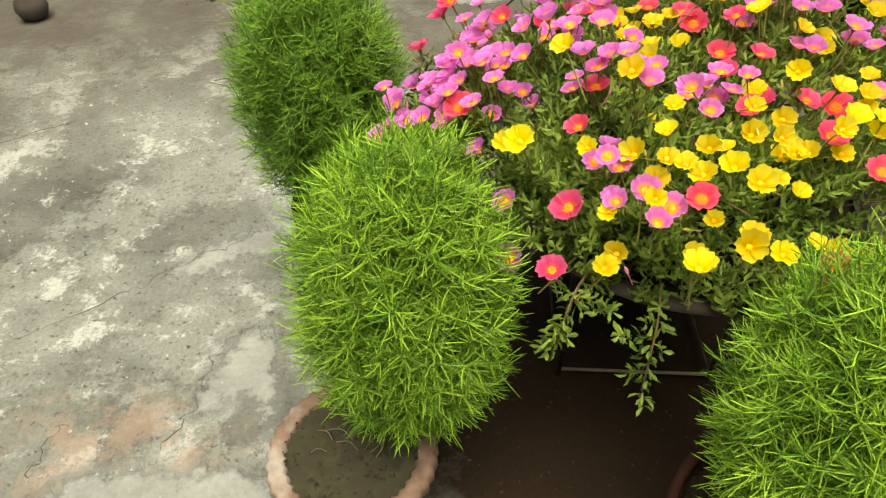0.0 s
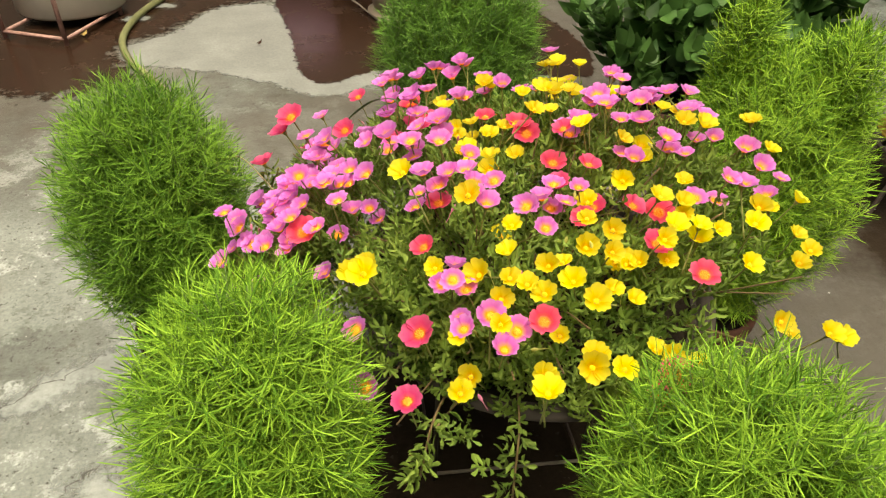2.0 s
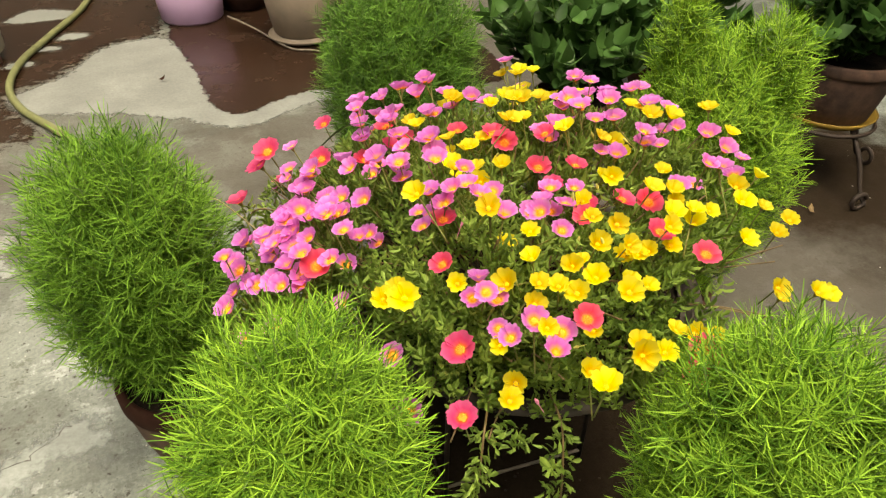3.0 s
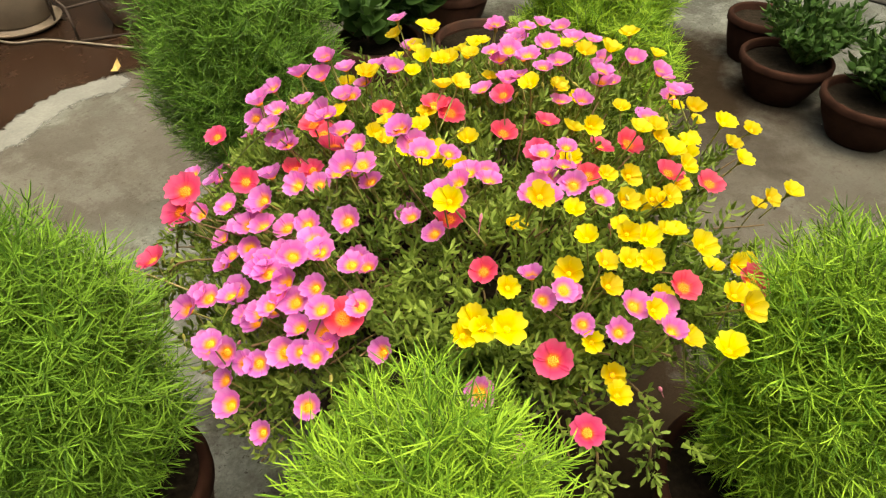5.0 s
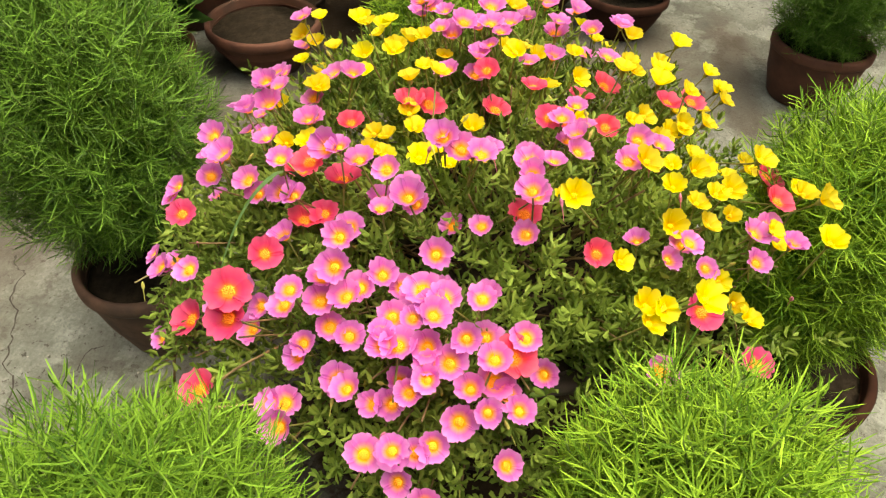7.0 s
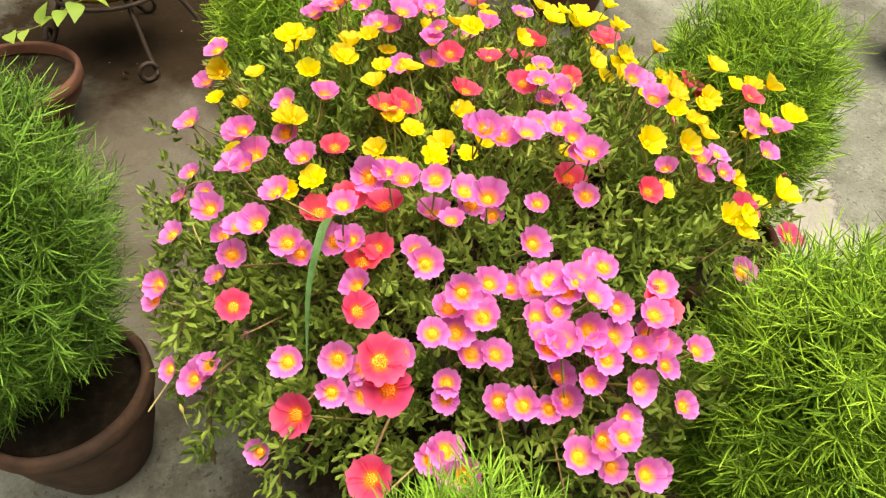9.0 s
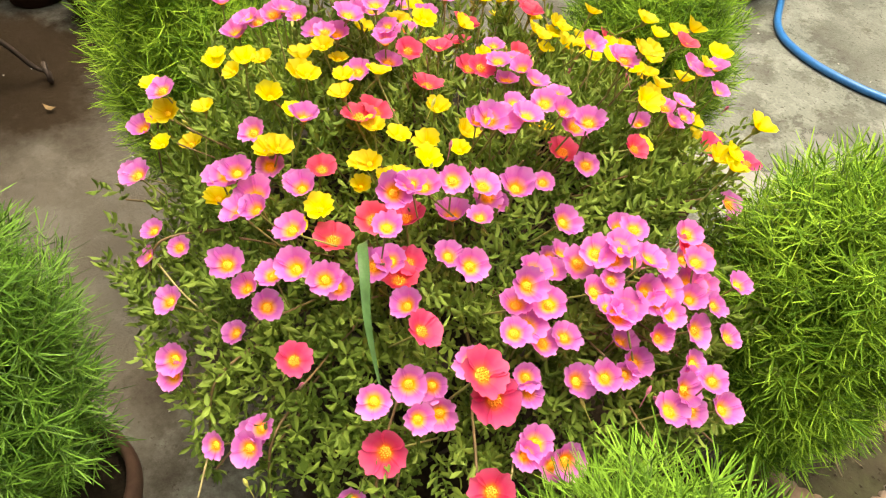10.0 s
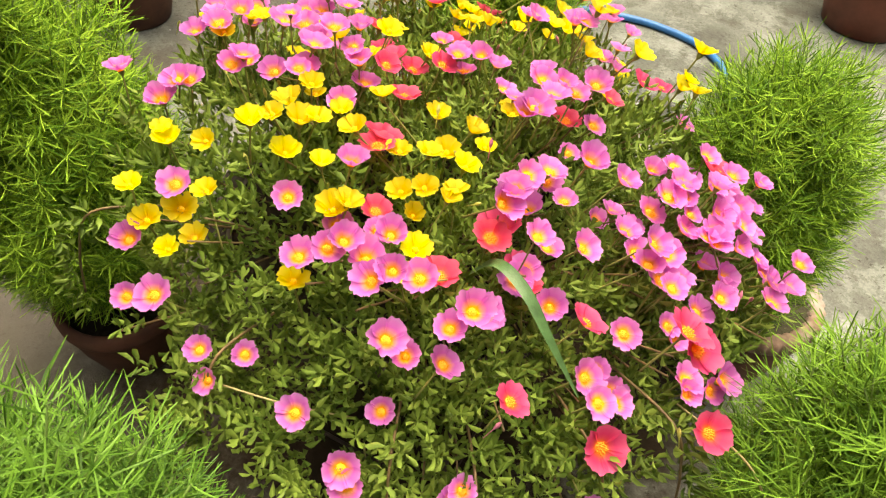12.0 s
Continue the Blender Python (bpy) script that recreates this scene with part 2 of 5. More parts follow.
PUDDLE = film_material("brown_puddle", (0.024, 0.0130, 0.008), 0.22, 0.24, 0.2, 0.08)
DRY = film_material("dry_pale_concrete", (0.165, 0.18, 0.17), 0.85, 0.3, 0.25, 0.2)
SKIM = film_material("pale_cement_skim", (0.205, 0.232, 0.222), 0.85, 0.3, 0.3, 0.25)
LIME = film_material("white_lime_crust", (0.235, 0.25, 0.24), 0.85, 0.3, 0.2, 0.2)
CRACK = plain("crack_shadow", (0.045, 0.043, 0.038), 0.95, 30.0)
TERRACOTTA = plain("terracotta", (0.085, 0.033, 0.02), 0.8, 14.0, 0.35, 0.3, (0.04, 0.02, 0.013))
BROWN_CLAY = plain("brown_clay", (0.085, 0.048, 0.033), 0.85, 22.0, 0.45, 0.6, (0.04, 0.026, 0.02))
PALE_CLAY = plain("lime_stained_clay", (0.17, 0.115, 0.085), 0.85, 26.0, 0.45, 0.6, (0.35, 0.335, 0.30))
DARK_CLAY = plain("wet_dark_clay", (0.036, 0.016, 0.011), 0.9, 14.0, 0.35, 0.3)
RED_CLAY = plain("red_glazed_clay", (0.15, 0.04, 0.024), 0.5, 14.0, 0.25, 0.2)
BEIGE = plain("beige_plastic", (0.22, 0.18, 0.135), 0.55, 8.0, 0.2, 0.15)
LILAC = plain("lilac_plastic", (0.58, 0.40, 0.62), 0.4, 6.0, 0.08, 0.05)
OCHRE = plain("ochre_plastic", (0.30, 0.19, 0.03), 0.5, 10.0, 0.2, 0.1)
WHITE = plain("off_white_paint", (0.40, 0.38, 0.32), 0.5, 5.0, 0.12, 0.1)
IRON = plain("rusty_iron", (0.035, 0.024, 0.018), 0.7, 50.0)
PINK_METAL = plain("faded_red_metal", (0.34, 0.20, 0.17), 0.6, 40.0)
SOIL = plain("soil", (0.020, 0.016, 0.011), 0.95, 60.0, 0.5, 0.9, (0.011, 0.009, 0.006))
for dull in (SOIL, DARK_CLAY):
    dull.node_tree.nodes["Principled BSDF"].inputs["Specular IOR Level"].default_value = 0.12
MOSSY_SOIL = plain("mossy_soil", (0.032, 0.034, 0.015), 0.95, 60.0, 0.4, 0.9, (0.03, 0.026, 0.015))
BLUE_HOSE = plain("blue_hose", (0.02, 0.17, 0.48), 0.35, 30.0, 0.12, 0.05)
GREEN_HOSE = plain("faded_green_hose", (0.14, 0.155, 0.065), 0.55, 30.0, 0.2, 0.1)
CABLE = plain("pale_cable", (0.22, 0.195, 0.155), 0.6, 30.0)
PLASTER = plain("dull_plaster", (0.16, 0.155, 0.14), 0.9, 3.0, 0.25, 0.2)
TWIG = plain("dry_twig", (0.15, 0.12, 0.085), 0.8, 60.0)
CRUMB = plain("earth_crumb", (0.03, 0.024, 0.015), 0.95, 80.0, 0.6)
PEBBLE = plain("pale_grit", (0.40, 0.41, 0.39), 0.8, 60.0)
BROWN_LEAF = plain("brown_dry_leaf", (0.17, 0.115, 0.05), 0.8, 60.0)
DRY_LEAF = plain("dry_leaf", (0.38, 0.28, 0.09), 0.7, 60.0)
GREY_LIP = plain("grey_tub", (0.05, 0.042, 0.034), 0.8, 12.0, 0.25, 0.15)
PINK = petal_material("pink_petal", (1.0, 0.46, 0.02), (0.92, 0.34, 0.30), (0.77, 0.17, 0.69), (0.84, 0.34, 0.84), 0.0172)
YELLOW = petal_material("yellow_petal", (0.85, 0.56, 0.008), (0.87, 0.70, 0.014), (0.89, 0.80, 0.04), (0.91, 0.85, 0.085), 0.0162)
RED = petal_material("coral_red_petal", (0.90, 0.26, 0.04), (0.88, 0.095, 0.13), (0.85, 0.06, 0.20), (0.89, 0.15, 0.31), 0.0195)
STAMEN = plain("stamen", (0.95, 0.40, 0.025), 0.7, 200.0, 0.1, 0.0)
YELLOW_STAMEN = plain("yellow_stamen", (0.88, 0.56, 0.012), 0.7, 200.0, 0.1, 0.0)
ORANGE_STAMEN = plain("orange_stamen", (0.92, 0.33, 0.03), 0.7, 200.0, 0.1, 0.0)


# ---- building helpers ----

def mesh_data(name, verts, faces, mat, smooth=True):
    me = bpy.data.meshes.new(name)
    me.from_pydata(np.asarray(verts, float).tolist(), [], [list(f) for f in faces])
    me.materials.append(mat)
    if smooth:
        me.shade_smooth()
    me.update()
    return me


def mesh_object(name, verts, faces, mat, parent=None, smooth=True, label=""):
    ob = new(name, mesh_data(name, verts, faces, mat, smooth))
    if parent is not None:
        ob.parent = parent
    return tagged(ob, label)


def unit(v):
    return v / np.maximum(np.linalg.norm(v, axis=-1, keepdims=True), 1e-9)


def lathe(profile, segments=48, frill=0.0, frills=0, frill_from=99):
    """A turned body; profile: (radius, height) from the bottom's middle outwards, up and in again. frill: scallops of its rings from frill_from on."""
    verts, faces = [], []
    for i, (r, z) in enumerate(profile):
        for k in range(segments):
            a = 2 * math.pi * k / segments
            s = 1 + (frill * math.cos(frills * a) if i >= frill_from else 0) + 0.006 * math.sin(3 * a + i)
            verts.append((r * s * math.cos(a), r * s * math.sin(a), z))
    for i in range(len(profile) - 1):
        for k in range(segments):
            j = (k + 1) % segments
            faces.append((i * segments + k, i * segments + j, (i + 1) * segments + j, (i + 1) * segments + k))
    return verts, faces


def tubes(paths, radii, sides=6):
    """Round bars along lists of points, joined; radii: one for each path."""
    verts, faces = [], []
    for path, radius in zip(paths, radii):
        p = np.array(path, float)
        along = unit(np.gradient(p, axis=0))
        ref = np.array([0.31, 0.17, 0.93]) if abs(along[0][2]) < 0.9 else np.array([1.0, 0.1, 0.0])
        u = unit(np.cross(along, ref))
        w = np.cross(along, u)
        start = len(verts)
        for i in range(len(p)):
            for k in range(sides):
                a = 2 * math.pi * k / sides
                verts.append(p[i] + radius * (math.cos(a) * u[i] + math.sin(a) * w[i]))
        for i in range(len(p) - 1):
            for k in range(sides):
                j = (k + 1) % sides
                faces.append((start + i * sides + k, start + i * sides + j, start + (i + 1) * sides + j, start + (i + 1) * sides + k))
        faces.append(tuple(start + k for k in reversed(range(sides))))
        faces.append(tuple(start + (len(p) - 1) * sides + k for k in range(sides)))
    return verts, faces


def smooth_path(points, steps=10):
    """A smooth line through the given points."""
    p = np.array(points, float)
    p = np.vstack([2 * p[0] - p[1], p, 2 * p[-1] - p[-2]])
    out = []
    for i in range(1, len(p) - 2):
        for s in range(steps):
            t = s / steps
            out.append(0.5 * (2 * p[i] + (p[i + 1] - p[i - 1]) * t + (2 * p[i - 1] - 5 * p[i] + 4 * p[i + 1] - p[i + 2]) * t * t
                              + (3 * p[i] - p[i - 1] - 3 * p[i + 1] + p[i + 2]) * t ** 3))
    out.append(p[-2])
    return out


def box(size, centre, bevel=0.01):
    bm = bmesh.new()
    bmesh.ops.create_cube(bm, size=1.0, matrix=Matrix.Translation(centre) @ Matrix.Diagonal((*size, 1)))
    bmesh.ops.bevel(bm, geom=bm.edges[:], offset=bevel, segments=3, affect="EDGES")
    verts = [v.co[:] for v in bm.verts]
    bm.verts.index_update()
    faces = [[v.index for v in f.verts] for f in bm.faces]
    bm.free()
    return verts, faces


# ---- ground ----
def ground():
    verts, faces = [], []
    lines = sorted(set([-40.0, -12.0, 12.0, 40.0] + [round(-5 + 0.25 * k, 2) for k in range(41)]))
    n = len(lines)
    for y in lines:
        for x in lines:
            verts.append((x, y, 0.0))
    for j in range(n - 1):
        for i in range(n - 1):
            faces.append((j * n + i, j * n + i + 1, (j + 1) * n + i + 1, (j + 1) * n + i))
    return tagged(mesh_object("ground", verts, faces, CONCRETE), "worn grey concrete yard with damp patches and painted shade", kind="structure")


def sheet(name, outline, mat, z, label, seed, ragged=0.012, steps=7, fade=0.03):
    """A film on the floor; its edge attribute rises from 0 to 1 across the outline."""
    rng = np.random.default_rng(seed)
    ring = np.array(smooth_path([(*p, 0) for p in outline] + [(*outline[0], 0)], steps))[:-1, :2]
    ring = ring + rng.normal(0, ragged * 0.3, ring.shape)
    low, high = ring.min(0) - fade * 1.2, ring.max(0) + fade * 1.2
    cell = max(0.012, (high - low).max() / 70)
    xs, ys = np.arange(low[0], high[0] + cell, cell), np.arange(low[1], high[1] + cell, cell)
    gx, gy = np.meshgrid(xs, ys)
    p = np.stack([gx.ravel(), gy.ravel()], 1)
    a, b = ring, np.roll(ring, -1, 0)
    ab, ap = (b - a)[None], p[:, None] - a[None]
    t = np.clip((ap * ab).sum(2) / np.maximum((ab ** 2).sum(2), 1e-12), 0, 1)
    far = np.linalg.norm(ap - ab * t[..., None], axis=2).min(1)
    above = (a[None, :, 1] > p[:, None, 1]) != (b[None, :, 1] > p[:, None, 1])
    rise = np.where(np.abs(b - a)[:, 1] < 1e-9, 1e-9, (b - a)[:, 1])
    cross = a[None, :, 0] + (p[:, None, 1] - a[None, :, 1]) * ((b - a)[:, 0] / rise)[None]
    inside = (above & (p[:, None, 0] < cross)).sum(1) % 2 == 1
    level = np.clip(0.5 + np.where(inside, far, -far) / (2 * fade), 0, 1)
    w = len(xs)
    faces = [(k, k + 1, k + w + 1, k + w) for j in range(len(ys) - 1) for k in range(j * w, j * w + w - 1) if max(level[k], level[k + 1], level[k + w], level[k + w + 1]) > 0]
    kept = np.unique(np.array(faces))
    place = {int(k): n for n, k in enumerate(kept)}
    ob = mesh_object(name, np.c_[p[kept], np.full(len(kept), z)], [[place[k] for k in f] for f in faces], mat, smooth=False)
    edge = ob.data.attributes.new("edge", "FLOAT", "POINT")
    edge.data.foreach_set("value", level[kept].tolist())
    return tagged(ob, label, kind="structure")


def crack(points, width, seed):
    """A jagged crack in the floor."""
    rng = np.random.default_rng(seed)
    line = np.array(smooth_path([(*p, 0) for p in points], 12))[:, :2]
    line += rng.normal(0, 0.0025, line.shape) + 0.008 * np.stack([np.sin(np.arange(len(line)) * 0.7 + seed), np.cos(np.arange(len(line)) * 0.43 + seed)], 1)
    across = unit(np.stack([-np.gradient(line[:, 1]), np.gradient(line[:, 0])], 1))
    w = width * 0.9 * rng.uniform(0.1, 1.0, len(line))[:, None]
    verts = [(*p, 0.0006) for p in line - across * w] + [(*p, 0.0006) for p in line + across * w]
    n = len(line)
    faces = [(k, k + 1, n + k + 1, n + k) for k in range(n - 1)]
    return tagged(mesh_object("floor_crack", verts, faces, CRACK, smooth=False), "jagged dark crack in the concrete", kind="structure")


ground()
sheet("puddle", [(-0.34, 2.72), (-0.29, 2.38), (-0.28, 2.06), (-0.26, 1.86), (-0.17, 1.76), (-0.07, 1.81), (0.08, 1.87), (0.27, 1.86), (0.6, 1.75), (0.95, 1.7), (1.0, 2.3), (0.6, 3.3), (-0.2, 3.4)],
      PUDDLE, 0.002, "shallow brown puddle on the concrete", 1, 0.012)
sheet("dry_patch", [(-0.36, 2.74), (-0.46, 2.76), (-0.64, 2.70), (-0.74, 2.52), (-0.82, 2.40), (-1.0, 2.26), (-0.94, 2.08), (-0.7, 1.98), (-0.45, 1.84), (-0.25, 1.68), (-0.12, 1.66), (0.1, 1.76), (0.3, 1.76), (0.3, 1.88), (0.08, 1.9),
                    (-0.07, 1.84), (-0.17, 1.79), (-0.25, 1.88), (-0.26, 2.07), (-0.27, 2.38)], DRY, 0.001, "pale dry patch of concrete", 2, 0.02)
for n, (cx, cy, r) in enumerate([(-0.98, 2.62, 0.06), (-0.86, 2.78, 0.05), (-0.76, 2.92, 0.07), (-0.9, 3.3, 0.16), (0.02, -0.62, 0.09), (-0.02, -1.28, 0.08)]):
    sheet("dry_patch", [(cx + r * s * math.cos(a), cy + r * s * 0.7 * math.sin(a)) for a, s in zip(np.arange(0, 6.2, 0.9), (1, 0.8, 1.1, 0.9, 1.2, 0.85, 1.0))],
          DRY, 0.001, "pale dry patch of concrete", 10 + n, 0.01, 5)
sheet("puddle", [(-0.40, 2.80), (-0.62, 2.72), (-0.74, 2.56), (-0.84, 2.42), (-1.02, 2.27), (-0.97, 2.05), (-0.92, 1.88), (-1.2, 1.8), (-1.55, 1.95), (-1.9, 2.3), (-2.0, 3.2), (-1.0, 3.7), (-0.3, 3.4)],
      PUDDLE, 0.0006, "thin brown film of water on the concrete", 3, 0.02, 7, 0.16)
SKIMS = [[(-0.835, 0.06), (-0.735, 0.075), (-0.70, -0.06), (-0.70, -0.164), (-0.765, -0.09), (-0.852, -0.125), (-0.855, -0.045), (-0.81, 0.035)],
         [(-1.086, -0.275), (-1.05, -0.245), (-0.97, -0.23), (-0.87, -0.245), (-0.75, -0.24), (-0.67, -0.28), (-0.68, -0.40), (-1.08, -0.42)],
         [(-1.0, 0.285), (-0.90, 0.365), (-0.78, 0.415), (-0.73, 0.28), (-0.78, 0.31), (-0.84, 0.31), (-0.95, 0.25)]]
for n, line in enumerate(SKIMS):
    sheet("skim_patch", line, SKIM, 0.0004, "pale grey skim of cement on the concrete", 30 + n, 0.012, 6, 0.045)
sheet("lime_patch", [(-0.3, -1.0), (-0.2, -0.85), (0.0, -0.83), (0.2, -0.9), (0.38, -1.05), (0.33, -1.15), (0.2, -1.08), (0.05, -1.05), (-0.12, -1.12), (-0.22, -1.15)],
      LIME, 0.001, "white lime crust on the concrete", 41, 0.02, 6, 0.04)
crack([(-1.3, 0.08), (-1.11, 0.19), (-1.02, 0.26), (-0.97, 0.30), (-0.88, 0.35), (-0.80, 0.40)], 0.002, 1)
crack([(-0.78, 0.10), (-0.82, 0.05), (-0.85, 0.0), (-0.85, -0.07), (-0.87, -0.12), (-0.90, -0.2)], 0.002, 2)
crack([(-1.10, -0.12), (-1.12, -0.18), (-1.13, -0.26)], 0.0015, 3)
crack([(0.2, 1.12), (0.15, 1.08), (0.03, 1.01), (-0.08, 0.94), (-0.18, 0.87), (-0.3, 0.75)], 0.0025, 4)
crack([(-0.18, 0.87), (-0.13, 0.82), (-0.08, 0.81), (0.0, 0.78)], 0.00225, 5)
crack([(-1.9, 0.75), (-1.6, 0.86), (-1.45, 0.95)], 0.003, 6)


# ---- kochia bushes ----
def strips(base, way, side, length, width, bend):
    """Narrow curved leaves of even width with a short point."""
    at = lambda t: base + way * (length * t)[:, None] + bend * t * t
    half = side * (width * 0.5)[:, None]
    a, b, tip = at(0.45), at(0.9), at(1.0)
    return np.stack([base - half * 0.7, base + half * 0.7, a + half, a - half, b + half * 0.85, b - half * 0.85, tip], 1).reshape(-1, 3)


def strip_faces(n):
    k = np.arange(n)[:, None] * 7
    return (k + [0, 1, 2, 3]).tolist() + (k + [3, 2, 4, 5]).tolist() + (k + [5, 4, 6]).tolist()


def sprig_leaves(rng, start, axis, long, per, length, width):
    """Leaves round the axes of many upright sprigs, spread low down and closing to a star at the tip: an array (sprigs, per * 7, 3) of vertices."""
    count = len(start)
    u = unit(np.cross(axis, rng.normal(0, 1, (count, 3))))
    w = np.cross(axis, u)
    i = np.arange(per)
    turn = (i * 2.4)[None] + rng.uniform(0, 6.3, (count, 1)) + rng.normal(0, 0.3, (count, per))
    along = np.clip(((i + 0.5) / per) ** 0.8 + rng.normal(0, 0.02, (count, per)), 0.02, 1)
    base = start[:, None] + axis[:, None] * (long[:, None] * along)[..., None]
    radial = u[:, None] * np.cos(turn)[..., None] + w[:, None] * np.sin(turn)[..., None]
    open_ = np.radians(80 - 34 * along ** 3 + rng.normal(0, 13, (count, per)))[..., None]
    way = unit(axis[:, None] * np.cos(open_) + radial * np.sin(open_))
    side = unit(np.cross(way, axis[:, None] + rng.normal(0, 0.35, way.shape)))
    size = rng.uniform(*length, (count, per)) * (1.08 - 0.42 * along ** 4)
    bend = (axis[:, None] * 0.24 + rng.normal(0, 0.2, way.shape) + [0, 0, 0.05]) * size[..., None]
    thick = rng.uniform(*width, (count, per))
    flat = lambda x: x.reshape(-1, 3)
    return strips(flat(base), flat(way), flat(side), size.ravel(), thick.ravel(), flat(bend)).reshape(count, per * 7, 3)


def kochia_sprigs(rng, radius, low, high, count, shell, power, lean):
    k = np.arange(count) + 0.5
    z = 1 - 2 * k / count
    a = k * 2.399963 + rng.normal(0, 0.25, count)
    ring = np.sqrt(1 - z * z)
    d = np.stack([ring * np.cos(a), ring * np.sin(a), z], 1)
    size = (np.abs(d) ** power).sum(1) ** (-1 / power)
    h = (high - low) / 2
    lump = 1 + 0.04 * np.sin(4 * a + 6 * z) + 0.04 * np.sin(9 * a - 7 * z) + rng.normal(0, 0.045, count)
    narrow = 1 - 0.10 * np.clip(-z, 0, 1) - 0.06 * np.clip(z, 0, 1)
    p = d * (size * lump * shell)[:, None] * [radius, radius, h] * np.stack([narrow, narrow, np.ones(count)], 1)
    p += np.stack([lean[0] * z, lean[1] * z, np.full(count, (low + high) / 2)], 1)
    out = unit(d / [radius, radius, h])
    axis = unit(out * 0.62 + [0, 0, 0.62] + rng.normal(0, 0.16, (count, 3)))
    return p, axis


def kochia(x, y, low, high, radius, seed, label, leaf, outer=620, lean=(0, 0), foot=(0, 0), plumes=18, tips=()):
    """A bush of bottlebrush sprigs on a woody stem; low and high: the foliage's bottom and top; foot: where the stem stands, from the bush's middle."""
    rng = np.random.default_rng(seed)
    plant = new("kochia_plant")
    plant.location = (x, y, 0)
    r0, hi = radius - 0.001, high - 0.004
    p1, a1 = kochia_sprigs(rng, r0, low + 0.02, hi, outer, 1.0, 2.5, lean)
    inner = outer * 5 // 4
    p2, a2 = kochia_sprigs(rng, r0, low + 0.02, hi, inner, rng.uniform(0.5, 0.88, inner), 2.5, lean)
    p, axis = np.vstack([p1, p2]), np.vstack([a1, a2])
    for dx, dy, z0, z1, r, share in tips:
        q, b = kochia_sprigs(rng, r - 0.008, z0, z1 - 0.012, share, rng.uniform(0.75, 1.0, share), 2.2, (0, 0))
        p, axis = np.vstack([p, q + [dx, dy, 0]]), np.vstack([axis, b])
    long = rng.uniform(0.045, 0.085, len(p))
    start = p - axis * long[:, None] * 0.92
    per = 29
    leaves = sprig_leaves(rng, start, axis, long, per, (0.022, 0.038), (0.00115, 0.0015))
    seeds = rng.normal(0, 1, (plumes, 3)) * [radius, radius, (high - low) / 2] * 0.8 + [0, 0, (low + high) / 2]
    owner = ((p[:, None] - seeds[None]) ** 2).sum(2).argmin(1)
    for k in range(plumes):
        mine = leaves[owner == k]
        if len(mine):
            n = len(mine) * per
            mesh_object("plume", mine.reshape(-1, 3), strip_faces(n), leaf, plant, smooth=False)["kind"] = "stuff"
    mid = np.array([0, 0, (low + high) / 2])
    paths = [smooth_path([(foot[0], foot[1], low - 0.07), (foot[0] * 0.5, foot[1] * 0.5, low + 0.05), mid, (0, 0, high - 0.08)], 6)]
    sizes = [0.006]
    for k in range(26):
        a = rng.uniform(0, 6.28)
        z0 = rng.uniform(low, low + 0.5 * (high - low))
        r = radius * rng.uniform(0.55, 0.8)
        paths.append(smooth_path([(foot[0] * 0.3, foot[1] * 0.3, z0), (r * 0.5 * math.cos(a), r * 0.5 * math.sin(a), z0 + 0.04), (r * math.cos(a), r * math.sin(a), z0 + 0.13)], 5))
        sizes.append(0.002)
    for k in range(len(p)):
        paths.append([tuple(start[k]), tuple(p[k])])
        sizes.append(0.0009)
    v, f = tubes(paths, sizes, 5)
    mesh_object("stem", v, f, KOCHIA_STEM, plant)
    return tagged(plant, label, "potted plant", "kochia bushes round the flowers")


def flower_pot(x, y, top, radius, label, mat=None, foot=0.66, frill=0.0, soil=0.03, rim=0.035, group="", rim_mat=None, name="flower_pot"):
    """A turned clay pot with a thick rim and soil in it."""
    mat = mat or TERRACOTTA
    pot = new(name)
    pot.location = (x, y, 0)
    b = radius * foot
    wall = 0.013
    lip = 0.024 if frill else wall
    v, f = lathe([(0, 0.002), (b * 0.96, 0.002), (b, 0.008), (b + (radius - b) * 0.55, top * 0.45), (radius * 0.965, top - rim), (radius * 0.965, top - rim + 0.003), (radius - wall * 1.5, top - rim + 0.003)])
    mesh_object("body", v, f, mat, pot)
    v, f = lathe([(radius * 0.955, top - rim), (radius * 0.99, top - rim), (radius, top - rim + 0.005), (radius, top - 0.006), (radius - 0.005, top), (radius - lip, top), (radius - lip - 0.004, top - 0.006), (radius - lip - 0.005, top - soil - 0.03)], 160, frill, 38, 2)
    mesh_object("rim", v, f, rim_mat or mat, pot)
    rng = np.random.default_rng(int(1000 * abs(x) + 77 * abs(y)))
    rings, seg = 7, 28
    verts, faces = [(0, 0, top - soil + 0.008)], []
    for i in range(1, rings + 1):
        for k in range(seg):
            a = 2 * math.pi * k / seg
            r = (radius - wall - 0.004) * i / rings
            verts.append((r * math.cos(a), r * math.sin(a), top - soil + 0.008 * (1 - i / rings) + rng.uniform(-0.003, 0.003)))
    for k in range(seg):
        faces.append((0, 1 + k, 1 + (k + 1) % seg))
        for i in range(rings - 1):
            s, t = 1 + i * seg, 1 + (i + 1) * seg
            faces.append((s + k, t + k, t + (k + 1) % seg, s + (k + 1) % seg))
    mesh_object("soil", verts, faces, MOSSY_SOIL if frill else SOIL, pot)
    return tagged(pot, label, "flower pot", group)


